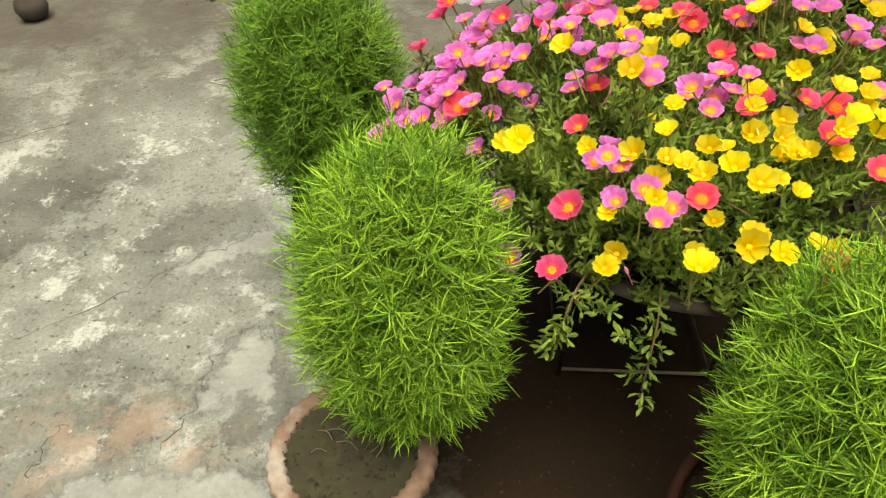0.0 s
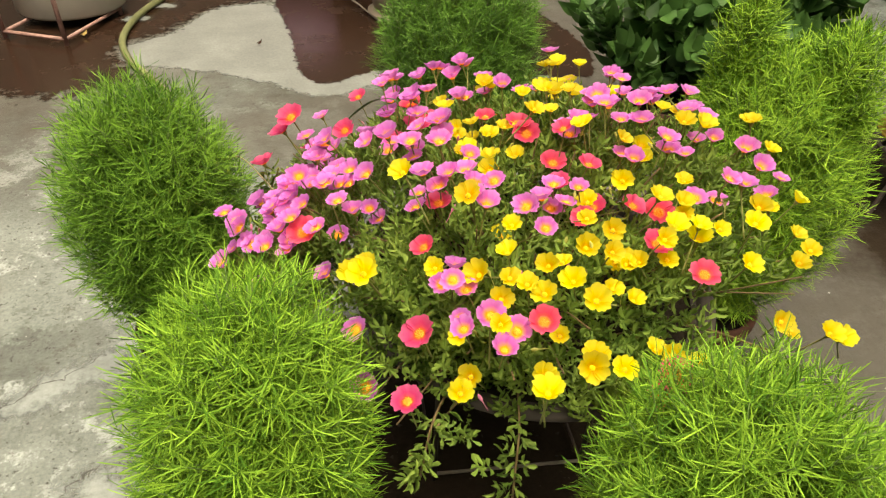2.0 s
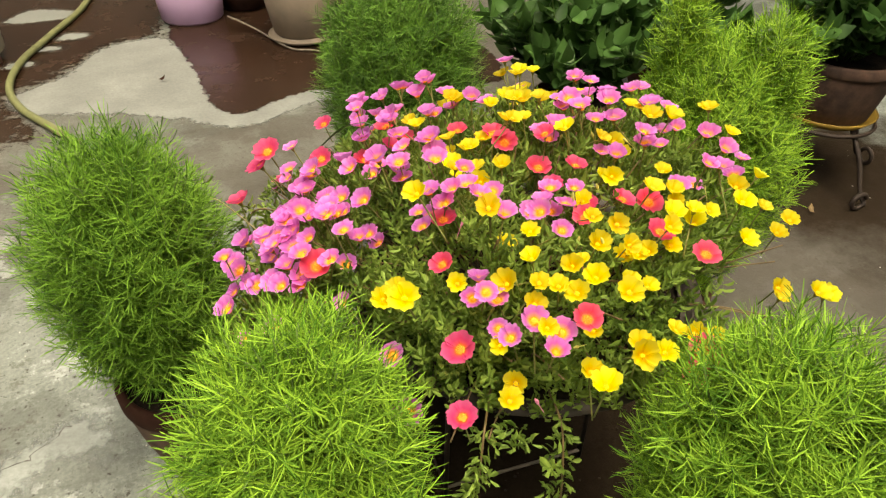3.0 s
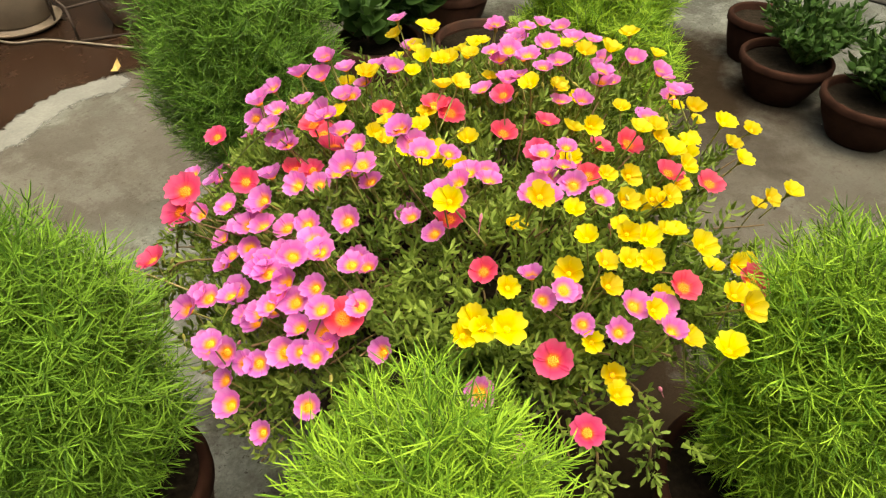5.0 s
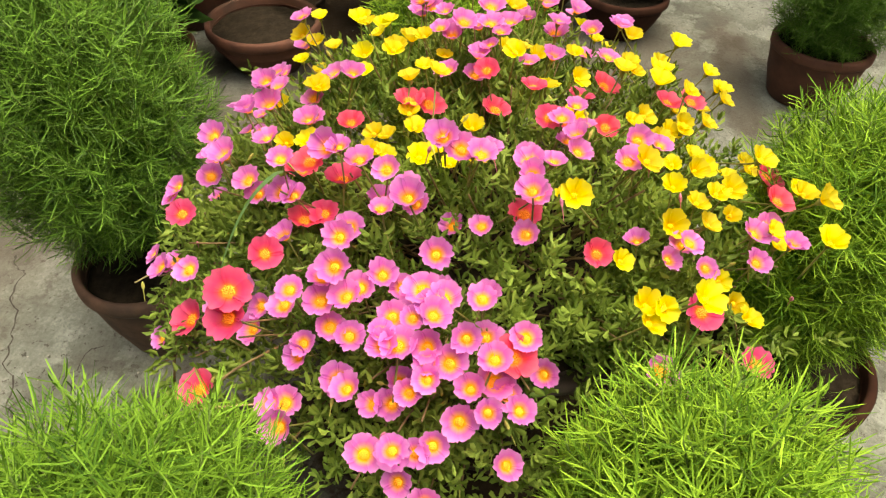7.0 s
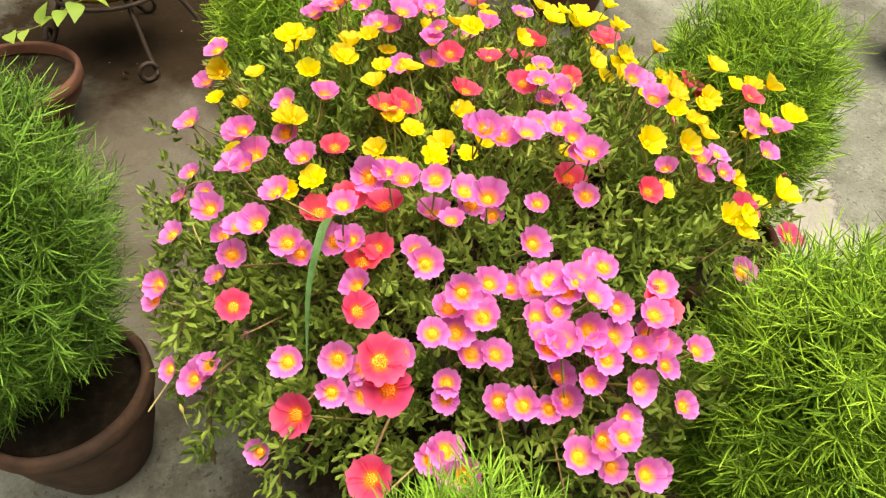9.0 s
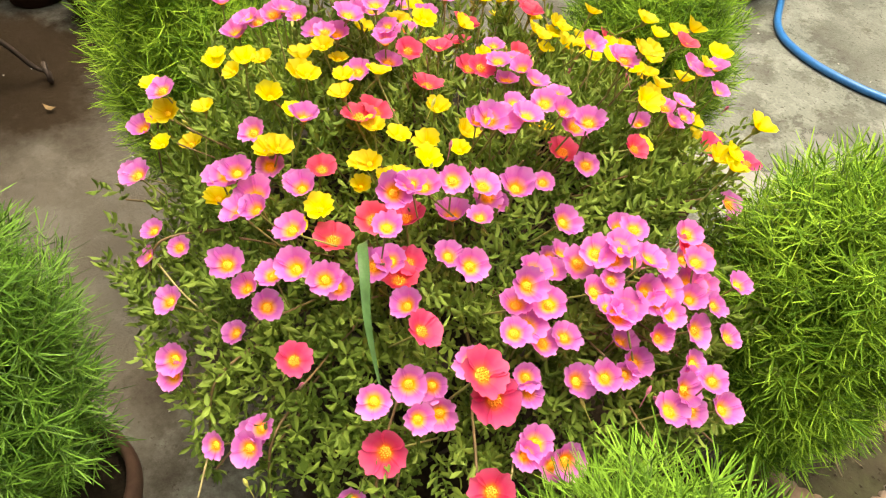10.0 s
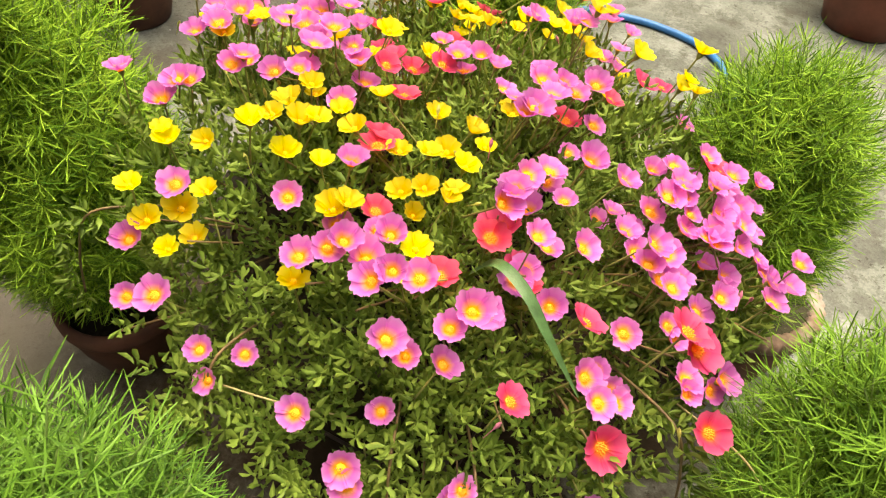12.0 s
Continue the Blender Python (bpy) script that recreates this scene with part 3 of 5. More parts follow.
RING = "pots of kochia round the flowers"
kochia(-0.419, -0.248, 0.198, 0.684, 0.135, 1, "rounded feathery bright green kochia bush in a scalloped clay pot", KOCHIA, foot=(-0.05, -0.06), tips=[(-0.035, 0.055, 0.2, 0.6, 0.1, 110)])
flower_pot(-0.517, -0.328, 0.198, 0.129, "terracotta pot with a scalloped lime-stained rim on concrete", TERRACOTTA, 0.7, 0.020, 0.012, 0.03, RING, PALE_CLAY)
kochia(-0.572, 0.234, 0.25, 0.705, 0.141, 2, "rounded feathery bright green kochia bush beside pink flowers", KOCHIA_SHADED_MID)
flower_pot(-0.545, 0.234, 0.235, 0.125, "dark stained clay pot on concrete", BROWN_CLAY, 0.68, 0, 0.02, 0.04, RING, DARK_CLAY)
kochia(0.083, -0.490, 0.258, 0.692, 0.140, 3, "full feathery bright green kochia bush beside yellow flowers", KOCHIA)
flower_pot(0.09, -0.503, 0.212, 0.17, "dark wet clay pot on damp concrete", DARK_CLAY, 0.75, 0, 0.03, 0.03, RING)
kochia(0.069, 0.673, 0.28, 0.78, 0.174, 4, "tall feathery green kochia bush in a brown clay pot", KOCHIA_SHADED_TALL, 760)
flower_pot(0.07, 0.66, 0.215, 0.135, "brown terracotta pot on cracked concrete", BROWN_CLAY, 0.62, 0, 0.04, 0.03, RING)
kochia(0.547, 0.148, 0.185, 0.735, 0.162, 5, "tall feathery light green kochia bush with two tips", KOCHIA_PALE, 700, tips=[(-0.075, 0.065, 0.55, 0.875, 0.060, 110), (0.055, -0.05, 0.58, 0.825, 0.082, 120)])
flower_pot(0.535, 0.15, 0.16, 0.11, "reddish terracotta pot on damp concrete", TERRACOTTA, 0.68, 0, 0.03, 0.03, RING)
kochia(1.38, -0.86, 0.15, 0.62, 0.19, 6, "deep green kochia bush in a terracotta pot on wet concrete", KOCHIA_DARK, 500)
flower_pot(1.38, -0.86, 0.19, 0.15, "terracotta pot on wet concrete", TERRACOTTA, 0.72, 0, 0.03, 0.03)


# ---- portulaca in the middle ----
PINK_A = [
    (-0.359, 0.027, 0.621), (-0.42, 0.025, 0.559), (-0.333, 0.025, 0.661), (-0.298, 0.022, 0.647), (-0.456, 0.008, 0.533), 
    (-0.412, 0.009, 0.563), (-0.391, -0.012, 0.579), (-0.333, -0.006, 0.633), (-0.445, -0.023, 0.498), (-0.368, -0.017, 0.604), 
    (-0.285, -0.014, 0.641), (-0.387, -0.038, 0.598), (-0.134, 0.013, 0.705), (-0.351, -0.036, 0.634), (-0.263, -0.017, 0.622), 
    (-0.165, 0.004, 0.629), (-0.352, -0.039, 0.599), (-0.388, -0.066, 0.613), (-0.319, -0.062, 0.632), (-0.313, -0.087, 0.57), 
    (-0.181, -0.047, 0.64), (-0.089, 0.006, 0.685), (-0.171, -0.047, 0.694), (-0.15, -0.052, 0.673), (-0.134, -0.045, 0.687), 
    (-0.288, -0.205, 0.575), (-0.283, -0.246, 0.511), (-0.179, -0.205, 0.631), (-0.101, -0.066, 0.685), (-0.152, -0.17, 0.628)
]
PINK_B = [
    (-0.17, -0.223, 0.653), (-0.152, -0.22, 0.633), (-0.175, -0.294, 0.642), (-0.143, -0.292, 0.655), (-0.139, -0.335, 0.644), 
    (-0.065, -0.036, 0.663), (-0.119, -0.312, 0.645), (-0.063, -0.158, 0.701), (-0.045, -0.188, 0.687), (-0.013, -0.091, 0.664), 
    (0.011, -0.071, 0.672), (0.041, -0.088, 0.674), (0.235, -0.141, 0.698), (0.258, -0.141, 0.69), (0.14, -0.049, 0.685), 
    (0.262, -0.097, 0.632), (0.185, -0.05, 0.717), (0.193, -0.047, 0.694), (0.219, -0.051, 0.688), (0.336, -0.077, 0.667), 
    (0.384, -0.073, 0.642), (0.14, -0.015, 0.674), (0.268, -0.001, 0.679), (0.178, 0.018, 0.71), (0.31, 0.012, 0.669), 
    (0.299, 0.032, 0.703), (0.124, 0.04, 0.732), (0.186, 0.047, 0.725), (0.237, 0.059, 0.733), (0.09, 0.049, 0.701)
]
PINK_C = [
    (0.162, 0.07, 0.755), (0.129, 0.076, 0.727), (0.195, 0.115, 0.708), (0.266, 0.155, 0.685), (0.283, 0.167, 0.659), 
    (0.131, 0.11, 0.715), (0.09, 0.092, 0.673), (0.179, 0.138, 0.732), (0.189, 0.148, 0.723), (0.199, 0.337, 0.624), 
    (0.141, 0.314, 0.703), (0.15, 0.371, 0.6), (0.068, 0.247, 0.66), (0.099, 0.383, 0.555), (0.018, 0.203, 0.693), 
    (0.054, 0.369, 0.555), (0.006, 0.257, 0.657), (0.018, 0.31, 0.659), (-0.016, 0.312, 0.687), (-0.028, 0.303, 0.694), 
    (-0.033, 0.245, 0.656), (-0.027, 0.41, 0.566), (-0.062, 0.323, 0.678), (-0.087, 0.433, 0.547), (-0.077, 0.309, 0.684), 
    (-0.095, 0.441, 0.535), (-0.094, 0.368, 0.551), (-0.094, 0.354, 0.65), (-0.093, 0.284, 0.656), (-0.108, 0.346, 0.622)
]
PINK_D = [
    (-0.172, 0.438, 0.5), (-0.144, 0.34, 0.626), (-0.141, 0.328, 0.661), (-0.187, 0.401, 0.504), (-0.154, 0.309, 0.669), 
    (-0.191, 0.393, 0.516), (-0.199, 0.412, 0.506), (-0.158, 0.284, 0.64), (-0.162, 0.273, 0.625), (-0.138, 0.189, 0.688), 
    (-0.173, 0.237, 0.644), (-0.177, 0.221, 0.645), (-0.183, 0.226, 0.699), (-0.137, 0.152, 0.678), (-0.209, 0.225, 0.609), 
    (-0.281, 0.309, 0.608), (-0.265, 0.261, 0.569), (-0.3, 0.274, 0.567), (-0.144, 0.119, 0.673), (-0.149, 0.123, 0.629), 
    (-0.273, 0.239, 0.555), (-0.185, 0.153, 0.616), (-0.221, 0.154, 0.632), (-0.185, 0.115, 0.652), (-0.116, 0.067, 0.71), 
    (-0.314, 0.177, 0.642), (-0.161, 0.091, 0.665), (-0.371, 0.196, 0.517), (-0.286, 0.151, 0.637), (-0.338, 0.17, 0.563)
]
PINK_E = [
    (-0.158, 0.082, 0.642), (-0.367, 0.179, 0.518), (-0.286, 0.138, 0.653), (-0.395, 0.182, 0.516), (-0.284, 0.127, 0.655), 
    (-0.401, 0.172, 0.526), (-0.318, 0.137, 0.598), (-0.273, 0.117, 0.614), (-0.125, 0.058, 0.714), (-0.302, 0.123, 0.631), 
    (-0.198, 0.081, 0.683), (-0.324, 0.114, 0.597), (-0.356, 0.12, 0.562), (-0.374, 0.105, 0.577), (-0.26, 0.074, 0.61), 
    (-0.348, 0.073, 0.621), (-0.276, 0.055, 0.622), (-0.432, 0.071, 0.563), (-0.123, 0.037, 0.699), (-0.346, 0.058, 0.624), 
    (-0.375, 0.059, 0.564), (-0.317, 0.05, 0.632), (-0.288, 0.047, 0.643), (-0.237, 0.042, 0.643), (-0.428, 0.045, 0.568), 
    (-0.38, 0.04, 0.596), (-0.444, 0.041, 0.603), (-0.442, 0.038, 0.538), (-0.383, 0.036, 0.605), (-0.234, 0.033, 0.588)
]
YELLOW_A = [
    (-0.094, 0.026, 0.677), (-0.207, -0.089, 0.724), (-0.286, -0.179, 0.645), (-0.266, -0.174, 0.647), (-0.272, -0.192, 0.652), 
    (-0.276, -0.222, 0.678), (-0.177, -0.157, 0.617), (-0.051, 0.028, 0.639), (-0.14, -0.161, 0.729), (-0.172, -0.268, 0.603), 
    (-0.178, -0.314, 0.557), (-0.134, -0.207, 0.641), (-0.163, -0.298, 0.563), (-0.138, -0.312, 0.658), (-0.116, -0.251, 0.637), 
    (-0.098, -0.203, 0.669), (-0.102, -0.234, 0.655), (-0.085, -0.175, 0.688), (-0.089, -0.255, 0.661), (-0.107, -0.388, 0.628), 
    (-0.064, -0.087, 0.605), (-0.09, -0.344, 0.599), (-0.075, -0.273, 0.659), (-0.059, -0.384, 0.649), (-0.055, -0.292, 0.606), 
    (-0.046, -0.364, 0.646)
]
YELLOW_B = [
    (-0.027, -0.31, 0.673), (-0.026, -0.246, 0.646), (-0.027, -0.211, 0.65), (-0.011, -0.371, 0.624), (0.019, -0.247, 0.685), 
    (0.011, -0.196, 0.654), (0.03, -0.249, 0.629), (0.075, -0.335, 0.587), (0.071, -0.309, 0.575), (0.06, -0.254, 0.609), 
    (0.024, -0.16, 0.673), (0.052, -0.23, 0.649), (0.111, -0.339, 0.574), (0.067, -0.23, 0.65), (0.054, -0.178, 0.662), 
    (0.096, -0.232, 0.682), (0.112, -0.225, 0.643), (0.13, -0.197, 0.672), (0.233, -0.318, 0.598), (0.196, -0.272, 0.66), 
    (0.163, -0.202, 0.675), (0.165, -0.204, 0.653), (0.275, -0.299, 0.554), (0.305, -0.329, 0.576), (0.133, -0.146, 0.685), 
    (0.33, -0.327, 0.559), (0.16, -0.167, 0.668)
]
YELLOW_C = [
    (0.225, -0.225, 0.685), (0.2, -0.198, 0.659), (0.163, -0.155, 0.678), (0.306, -0.246, 0.647), (0.106, -0.088, 0.675), 
    (0.324, -0.223, 0.604), (0.279, -0.163, 0.661), (0.127, -0.048, 0.65), (0.211, -0.079, 0.659), (0.388, -0.141, 0.584), 
    (0.417, -0.09, 0.608), (0.073, 0.001, 0.722), (0.364, -0.054, 0.683), (0.144, -0.005, 0.694), (0.264, -0.019, 0.713), 
    (0.353, -0.004, 0.707), (0.191, 0.02, 0.664), (0.222, 0.037, 0.719), (-0.008, 0.04, 0.653), (0.119, 0.1, 0.681), 
    (0.248, 0.211, 0.661), (0.105, 0.128, 0.714), (0.235, 0.22, 0.655), (0.038, 0.093, 0.702), (0.075, 0.12, 0.685), 
    (0.189, 0.215, 0.666), (0.098, 0.166, 0.692)
]
YELLOW_D = [
    (0.078, 0.163, 0.702), (0.052, 0.136, 0.679), (0.204, 0.31, 0.675), (0.12, 0.22, 0.719), (0.104, 0.206, 0.725), 
    (0.191, 0.316, 0.637), (0.148, 0.272, 0.659), (0.091, 0.209, 0.682), (0.154, 0.298, 0.613), (0.159, 0.33, 0.623), 
    (0.139, 0.317, 0.674), (0.055, 0.2, 0.676), (0.002, 0.125, 0.658), (-0.036, 0.076, 0.635), (-0.013, 0.154, 0.627), 
    (0.014, 0.251, 0.67), (-0.029, 0.11, 0.657), (0.023, 0.316, 0.629), (-0.001, 0.244, 0.681), (-0.037, 0.17, 0.615), 
    (-0.045, 0.162, 0.651), (-0.071, 0.27, 0.636), (-0.07, 0.24, 0.643), (-0.072, 0.158, 0.643), (-0.072, 0.138, 0.642), 
    (-0.068, 0.096, 0.64), (-0.076, 0.057, 0.643)
]
RED_A = [
    (-0.336, -0.054, 0.621), (-0.146, -0.043, 0.64), (-0.186, -0.127, 0.631), (-0.216, -0.247, 0.596), 
    (-0.242, -0.313, 0.558), (-0.092, -0.321, 0.664), (0.047, -0.375, 0.565), (0.152, -0.252, 0.635), 
    (0.075, -0.076, 0.627), (0.15, -0.128, 0.645), (0.129, -0.096, 0.637), (0.083, -0.029, 0.67), (0.046, 0.016, 0.65), 
    (0.032, 0.103, 0.654), (-0.008, 0.202, 0.637), (-0.096, 0.241, 0.619), 
    (-0.21, 0.347, 0.621), (-0.134, 0.174, 0.644), (-0.176, 0.211, 0.61), (-0.165, 0.191, 0.613), (-0.299, 0.313, 0.544), 
    (-0.248, 0.231, 0.616), (-0.335, 0.23, 0.649), (-0.39, 0.259, 0.552), (-0.351, 0.229, 0.627)
]

PINK_F = [
    (0.188, 0.373, 0.579), (-0.344, 0.03, 0.624), (0.103, 0.039, 0.712), (-0.304, 0.15, 0.62), (-0.375, 0.024, 0.616),
    (0.082, 0.402, 0.535), (-0.046, 0.246, 0.657), (-0.303, 0.036, 0.641), (-0.315, 0.07, 0.625), (-0.255, 0.096, 0.62),
    (-0.337, 0.076, 0.629), (-0.35, 0.055, 0.569), (-0.287, 0.202, 0.582), (0.257, 0.144, 0.682), (0.3, 0.072, 0.694),
    (0.169, 0.105, 0.696), (0.133, 0.093, 0.703), (0.007, -0.085, 0.641), (-0.144, 0.173, 0.698), (-0.293, 0.244, 0.535),
    (-0.306, 0.356, 0.506), (-0.13, 0.042, 0.589), (-0.166, -0.25, 0.615), (-0.129, -0.143, 0.718), (-0.035, -0.097, 0.655)
]
PINK_G = [
    (0.081, 0.051, 0.677), (0.142, 0.058, 0.716), (-0.328, 0.166, 0.576), (-0.353, 0.006, 0.618), (-0.379, 0.079, 0.564),
    (-0.406, -0.063, 0.543), (-0.045, 0.296, 0.671), (-0.288, -0.023, 0.587), (-0.361, -0.052, 0.593), (-0.22, 0.033, 0.566),
    (-0.109, -0.039, 0.687), (-0.113, -0.155, 0.708), (-0.173, -0.247, 0.621), (0.02, -0.101, 0.661), (0.15, 0.028, 0.709),
    (0.345, 0.157, 0.678), (0.278, 0.054, 0.702), (0.341, -0.027, 0.669), (0.2, -0.128, 0.664), (0.336, -0.105, 0.638)
]
YELLOW_E = [
    (0.123, 0.148, 0.697), (-0.033, 0.1, 0.662), (0.267, 0.059, 0.696), (0.055, -0.2, 0.625), (0.056, -0.089, 0.648),
    (0.169, -0.026, 0.669), (0.056, -0.215, 0.644), (0.254, 0.018, 0.701), (0.345, -0.114, 0.619), (0.179, -0.028, 0.667),
    (-0.056, -0.233, 0.665)
]
RED_B = [(0.026, 0.13, 0.661), (0.034, -0.13, 0.65), (0.102, -0.21, 0.659), (0.024, -0.055, 0.661), (0.067, -0.361, 0.581), (0.06, 0.034, 0.698), (-0.137, 0.213, 0.665)]
# the flowers that are wider than the rest
LARGE = {(-0.276, -0.222, 0.678): 1.2, (-0.14, -0.161, 0.729): 1.1, (-0.335, 0.23, 0.649): 1.15, (-0.351, 0.229, 0.627): 1.12, (-0.207, -0.089, 0.724): 1.1}


def crown(x, y):
    """Height of the flowers over the place x, y."""
    return 0.693 + 0.082 * x + 0.017 * y - 0.464 * x * x + 0.21 * x * y - 0.603 * y * y


def tub():
    pot = new("flower_bowl")
    pot.location = (0.03, -0.005, 0)
    v, f = lathe([(0, 0.332), (0.18, 0.332), (0.19, 0.338), (0.25, 0.39), (0.276, 0.43), (0.276, 0.435), (0.262, 0.435)], 64)
    mesh_object("body", v, f, GREY_LIP, pot)
    v, f = lathe([(0.274, 0.432), (0.292, 0.434), (0.297, 0.440), (0.294, 0.446), (0.284, 0.449), (0.272, 0.444), (0.269, 0.41)], 64)
    mesh_object("rim", v, f, GREY_LIP, pot, label="grey rounded rim")
    v, f = lathe([(0.0, 0.44), (0.1, 0.44), (0.2, 0.435), (0.27, 0.425)], 40)
    mesh_object("soil", v, f, SOIL, pot)
    return tagged(pot, "wide shallow grey bowl full of portulaca on an iron stand", "flower pot")


def bowl_stand():
    """Four legs with rails under the bowl."""
    stand = new("plant_stand")
    c = [(-0.14, -0.07), (0.15, -0.10), (0.17, 0.17), (-0.12, 0.20)]
    for k in range(4):
        a, b = c[k], c[(k + 1) % 4]
        v, f = tubes([[(*a, 0.0), (*a, 0.325)]], [0.005], 6)
        mesh_object("leg", v, f, IRON, stand)
        v, f = tubes([[(*a, 0.325), (*b, 0.325)]], [0.006], 6)
        mesh_object("rail", v, f, IRON, stand)
        v, f = tubes([[(*a, 0.02), (*b, 0.02)]], [0.0035], 6)
        mesh_object("rail", v, f, CABLE if k == 0 else IRON, stand)
    return tagged(stand, "square iron stand under the bowl of flowers", "plant stand")


def broad_leaves(base, way, side, length, width, fold):
    """Blunt fleshy leaves, widest past the middle and folded along the midrib."""
    n = len(base)
    up = unit(np.cross(side, way))
    at = lambda t, s, w: base + way * (length * t)[:, None] + side * (width * w * s)[:, None] + up * (fold * length * (abs(s) * 0.22 - 0.35 * t * t))[:, None]
    v = np.stack([at(0, 0, 0), at(0.4, -1, 0.36), at(0.45, 0, 0), at(0.4, 1, 0.36), at(0.78, -1, 0.5), at(0.78, 0, 0), at(0.78, 1, 0.5), at(1.02, 0, 0)], 1).reshape(-1, 3)
    k = np.arange(n)[:, None] * 8
    f = (k + [0, 2, 1]).tolist() + (k + [0, 3, 2]).tolist() + (k + [1, 2, 5, 4]).tolist() + (k + [2, 3, 6, 5]).tolist() + (k + [4, 5, 7]).tolist() + (k + [5, 6, 7]).tolist()
    return v, f


def oval_leaves(base, way, side, length, width, fold):
    """Broad pointed leaves with a rounded outline and a sunk midrib."""
    n = len(base)
    up = unit(np.cross(side, way))
    at = lambda t, s, w: base + way * (length * t)[:, None] + side * (width * w * s)[:, None] + up * (fold * length * (abs(s) * w * 0.35 - 0.4 * t * t))[:, None]
    rows = ((0.1, 0.34), (0.28, 0.52), (0.48, 0.5), (0.68, 0.38), (0.86, 0.19))
    v = np.stack([at(0, 0, 0)] + [at(t, q, w) for t, w in rows for q in (-1, 0, 1)] + [at(1.05, 0, 0)], 1).reshape(-1, 3)
    k = np.arange(n)[:, None] * 17
    f = (k + [0, 2, 1]).tolist() + (k + [0, 3, 2]).tolist() + (k + [13, 14, 16]).tolist() + (k + [14, 15, 16]).tolist()
    for r in range(4):
        f += (k + [1 + 3 * r, 2 + 3 * r, 5 + 3 * r, 4 + 3 * r]).tolist() + (k + [2 + 3 * r, 3 + 3 * r, 6 + 3 * r, 5 + 3 * r]).tolist()
    return v, f


def leafy_shoots(rng, foot, axis, long, per, length, width, blade=None):
    """Leaves in a loose spiral round each shoot, closer at its tip."""
    count = len(foot)
    u = unit(np.cross(axis, rng.normal(0, 1, (count, 3))))
    w = np.cross(axis, u)
    i = np.arange(per)
    turn = (i * 2.4)[None] + rng.uniform(0, 6.3, (count, 1)) + rng.normal(0, 0.3, (count, per))
    along = 1 - ((per - 1 - i) / per) ** 1.3 + rng.normal(0, 0.02, (count, per))
    base = foot[:, None] + axis[:, None] * (long[:, None] * along)[..., None]
    radial = u[:, None] * np.cos(turn)[..., None] + w[:, None] * np.sin(turn)[..., None]
    way = unit(radial + axis[:, None] * rng.uniform(0.15, 0.9, (count, per, 1)) + [0, 0, 0.12])
    side = unit(np.cross(axis[:, None] + 0 * way, way) + rng.normal(0, 0.25, way.shape))
    flat = lambda x: x.reshape(-1, 3)
    return (blade or broad_leaves)(flat(base), flat(way), flat(side), rng.uniform(*length, count * per), rng.uniform(*width, count * per), rng.uniform(0.3, 1.2, count * per))


def flower_mesh(name, mat, radius, cup, petals, seed, ruffle, gap=0.1):
    """Overlapping broad petals with a notched, wavy edge."""
    rng = np.random.default_rng(seed)
    verts, faces = [], []
    rows, cols = 6, 13
    for p in range(petals):
        a0 = 2 * math.pi * p / petals + rng.normal(0, 0.06)
        size = radius * rng.uniform(0.93, 1.07)
        lift = rng.uniform(-0.05, 0.05)
        start = len(verts)
        phase = rng.uniform(0, 6.28)
        for i in range(rows):
            t = i / (rows - 1)
            for j in range(cols):
                s = 2 * j / (cols - 1) - 1
                open_ = math.radians(360 / petals * 0.62) * (0.55 + 0.45 * math.sin(math.pi * min(1, t * 0.62 + 0.12)))
                r = size * t * (1 - gap * s ** 4 * t - 0.05 * s * s * t - 0.06 * t * math.exp(-(s / 0.2) ** 2) + (0.03 * math.sin(9 * s + phase) + 0.05 * rng.uniform(-1, 1)) * t ** 6)
                z = size * ((cup + lift) * t ** 1.35 + 0.022 * s * t + ruffle * t * t * math.sin(4.5 * s + phase) - 0.06 * math.sin(math.pi * t) * (1 - s * s))
                a = a0 + s * open_
                verts.append((r * math.cos(a), r * math.sin(a), z))
        for i in range(rows - 1):
            for j in range(cols - 1):
                k = start + i * cols + j
                faces.append((k, k + 1, k + cols + 1, k + cols))
    return mesh_data(name, verts, faces, mat)


def stamen_mesh(radius, height, seed, mat=None, dome_high=0.76):
    """A low dome closely set with short stamens."""
    rng = np.random.default_rng(seed)
    paths, sizes = [], []
    for k in range(18):
        a, r = k * 2.4, radius * math.sqrt((k + 0.5) / 18)
        z = height * (1 - 0.5 * (r / radius) ** 2) * rng.uniform(0.85, 1.15)
        paths.append([(r * math.cos(a) * 0.8, r * math.sin(a) * 0.8, 0.0), (r * math.cos(a), r * math.sin(a), z)])
        sizes.append(radius * 0.12)
    v, f = tubes(paths, sizes, 5)
    dome, df = lathe([(radius * 1.05, height * 0.1), (radius * 0.8, height * dome_high * 0.66), (radius * 0.4, height * dome_high * 0.95), (0.0001, height * dome_high)], 12)
    n = len(v)
    return mesh_data("flower_eye", list(map(tuple, v)) + dome, f + [tuple(i + n for i in q) for q in df], mat or STAMEN)


def stalk_mesh(seed):
    rng = np.random.default_rng(seed)
    bend = rng.normal(0, 0.006, 2)
    v, f = tubes([smooth_path([(0, 0, 0), (bend[0] * 0.3, bend[1] * 0.3, -0.012), (bend[0], bend[1], -0.03), (bend[0] * 2, bend[1] * 2, -0.055)], 3)], [0.0011], 5)
    cup, cf = lathe([(0.0012, -0.007), (0.0030, -0.004), (0.0042, 0.0005), (0.0020, 0.001)], 8)
    n = len(v)
    return mesh_data("stalk", list(map(tuple, v)) + cup, f + [tuple(i + n for i in q) for q in cf], FLOWER_STALK)


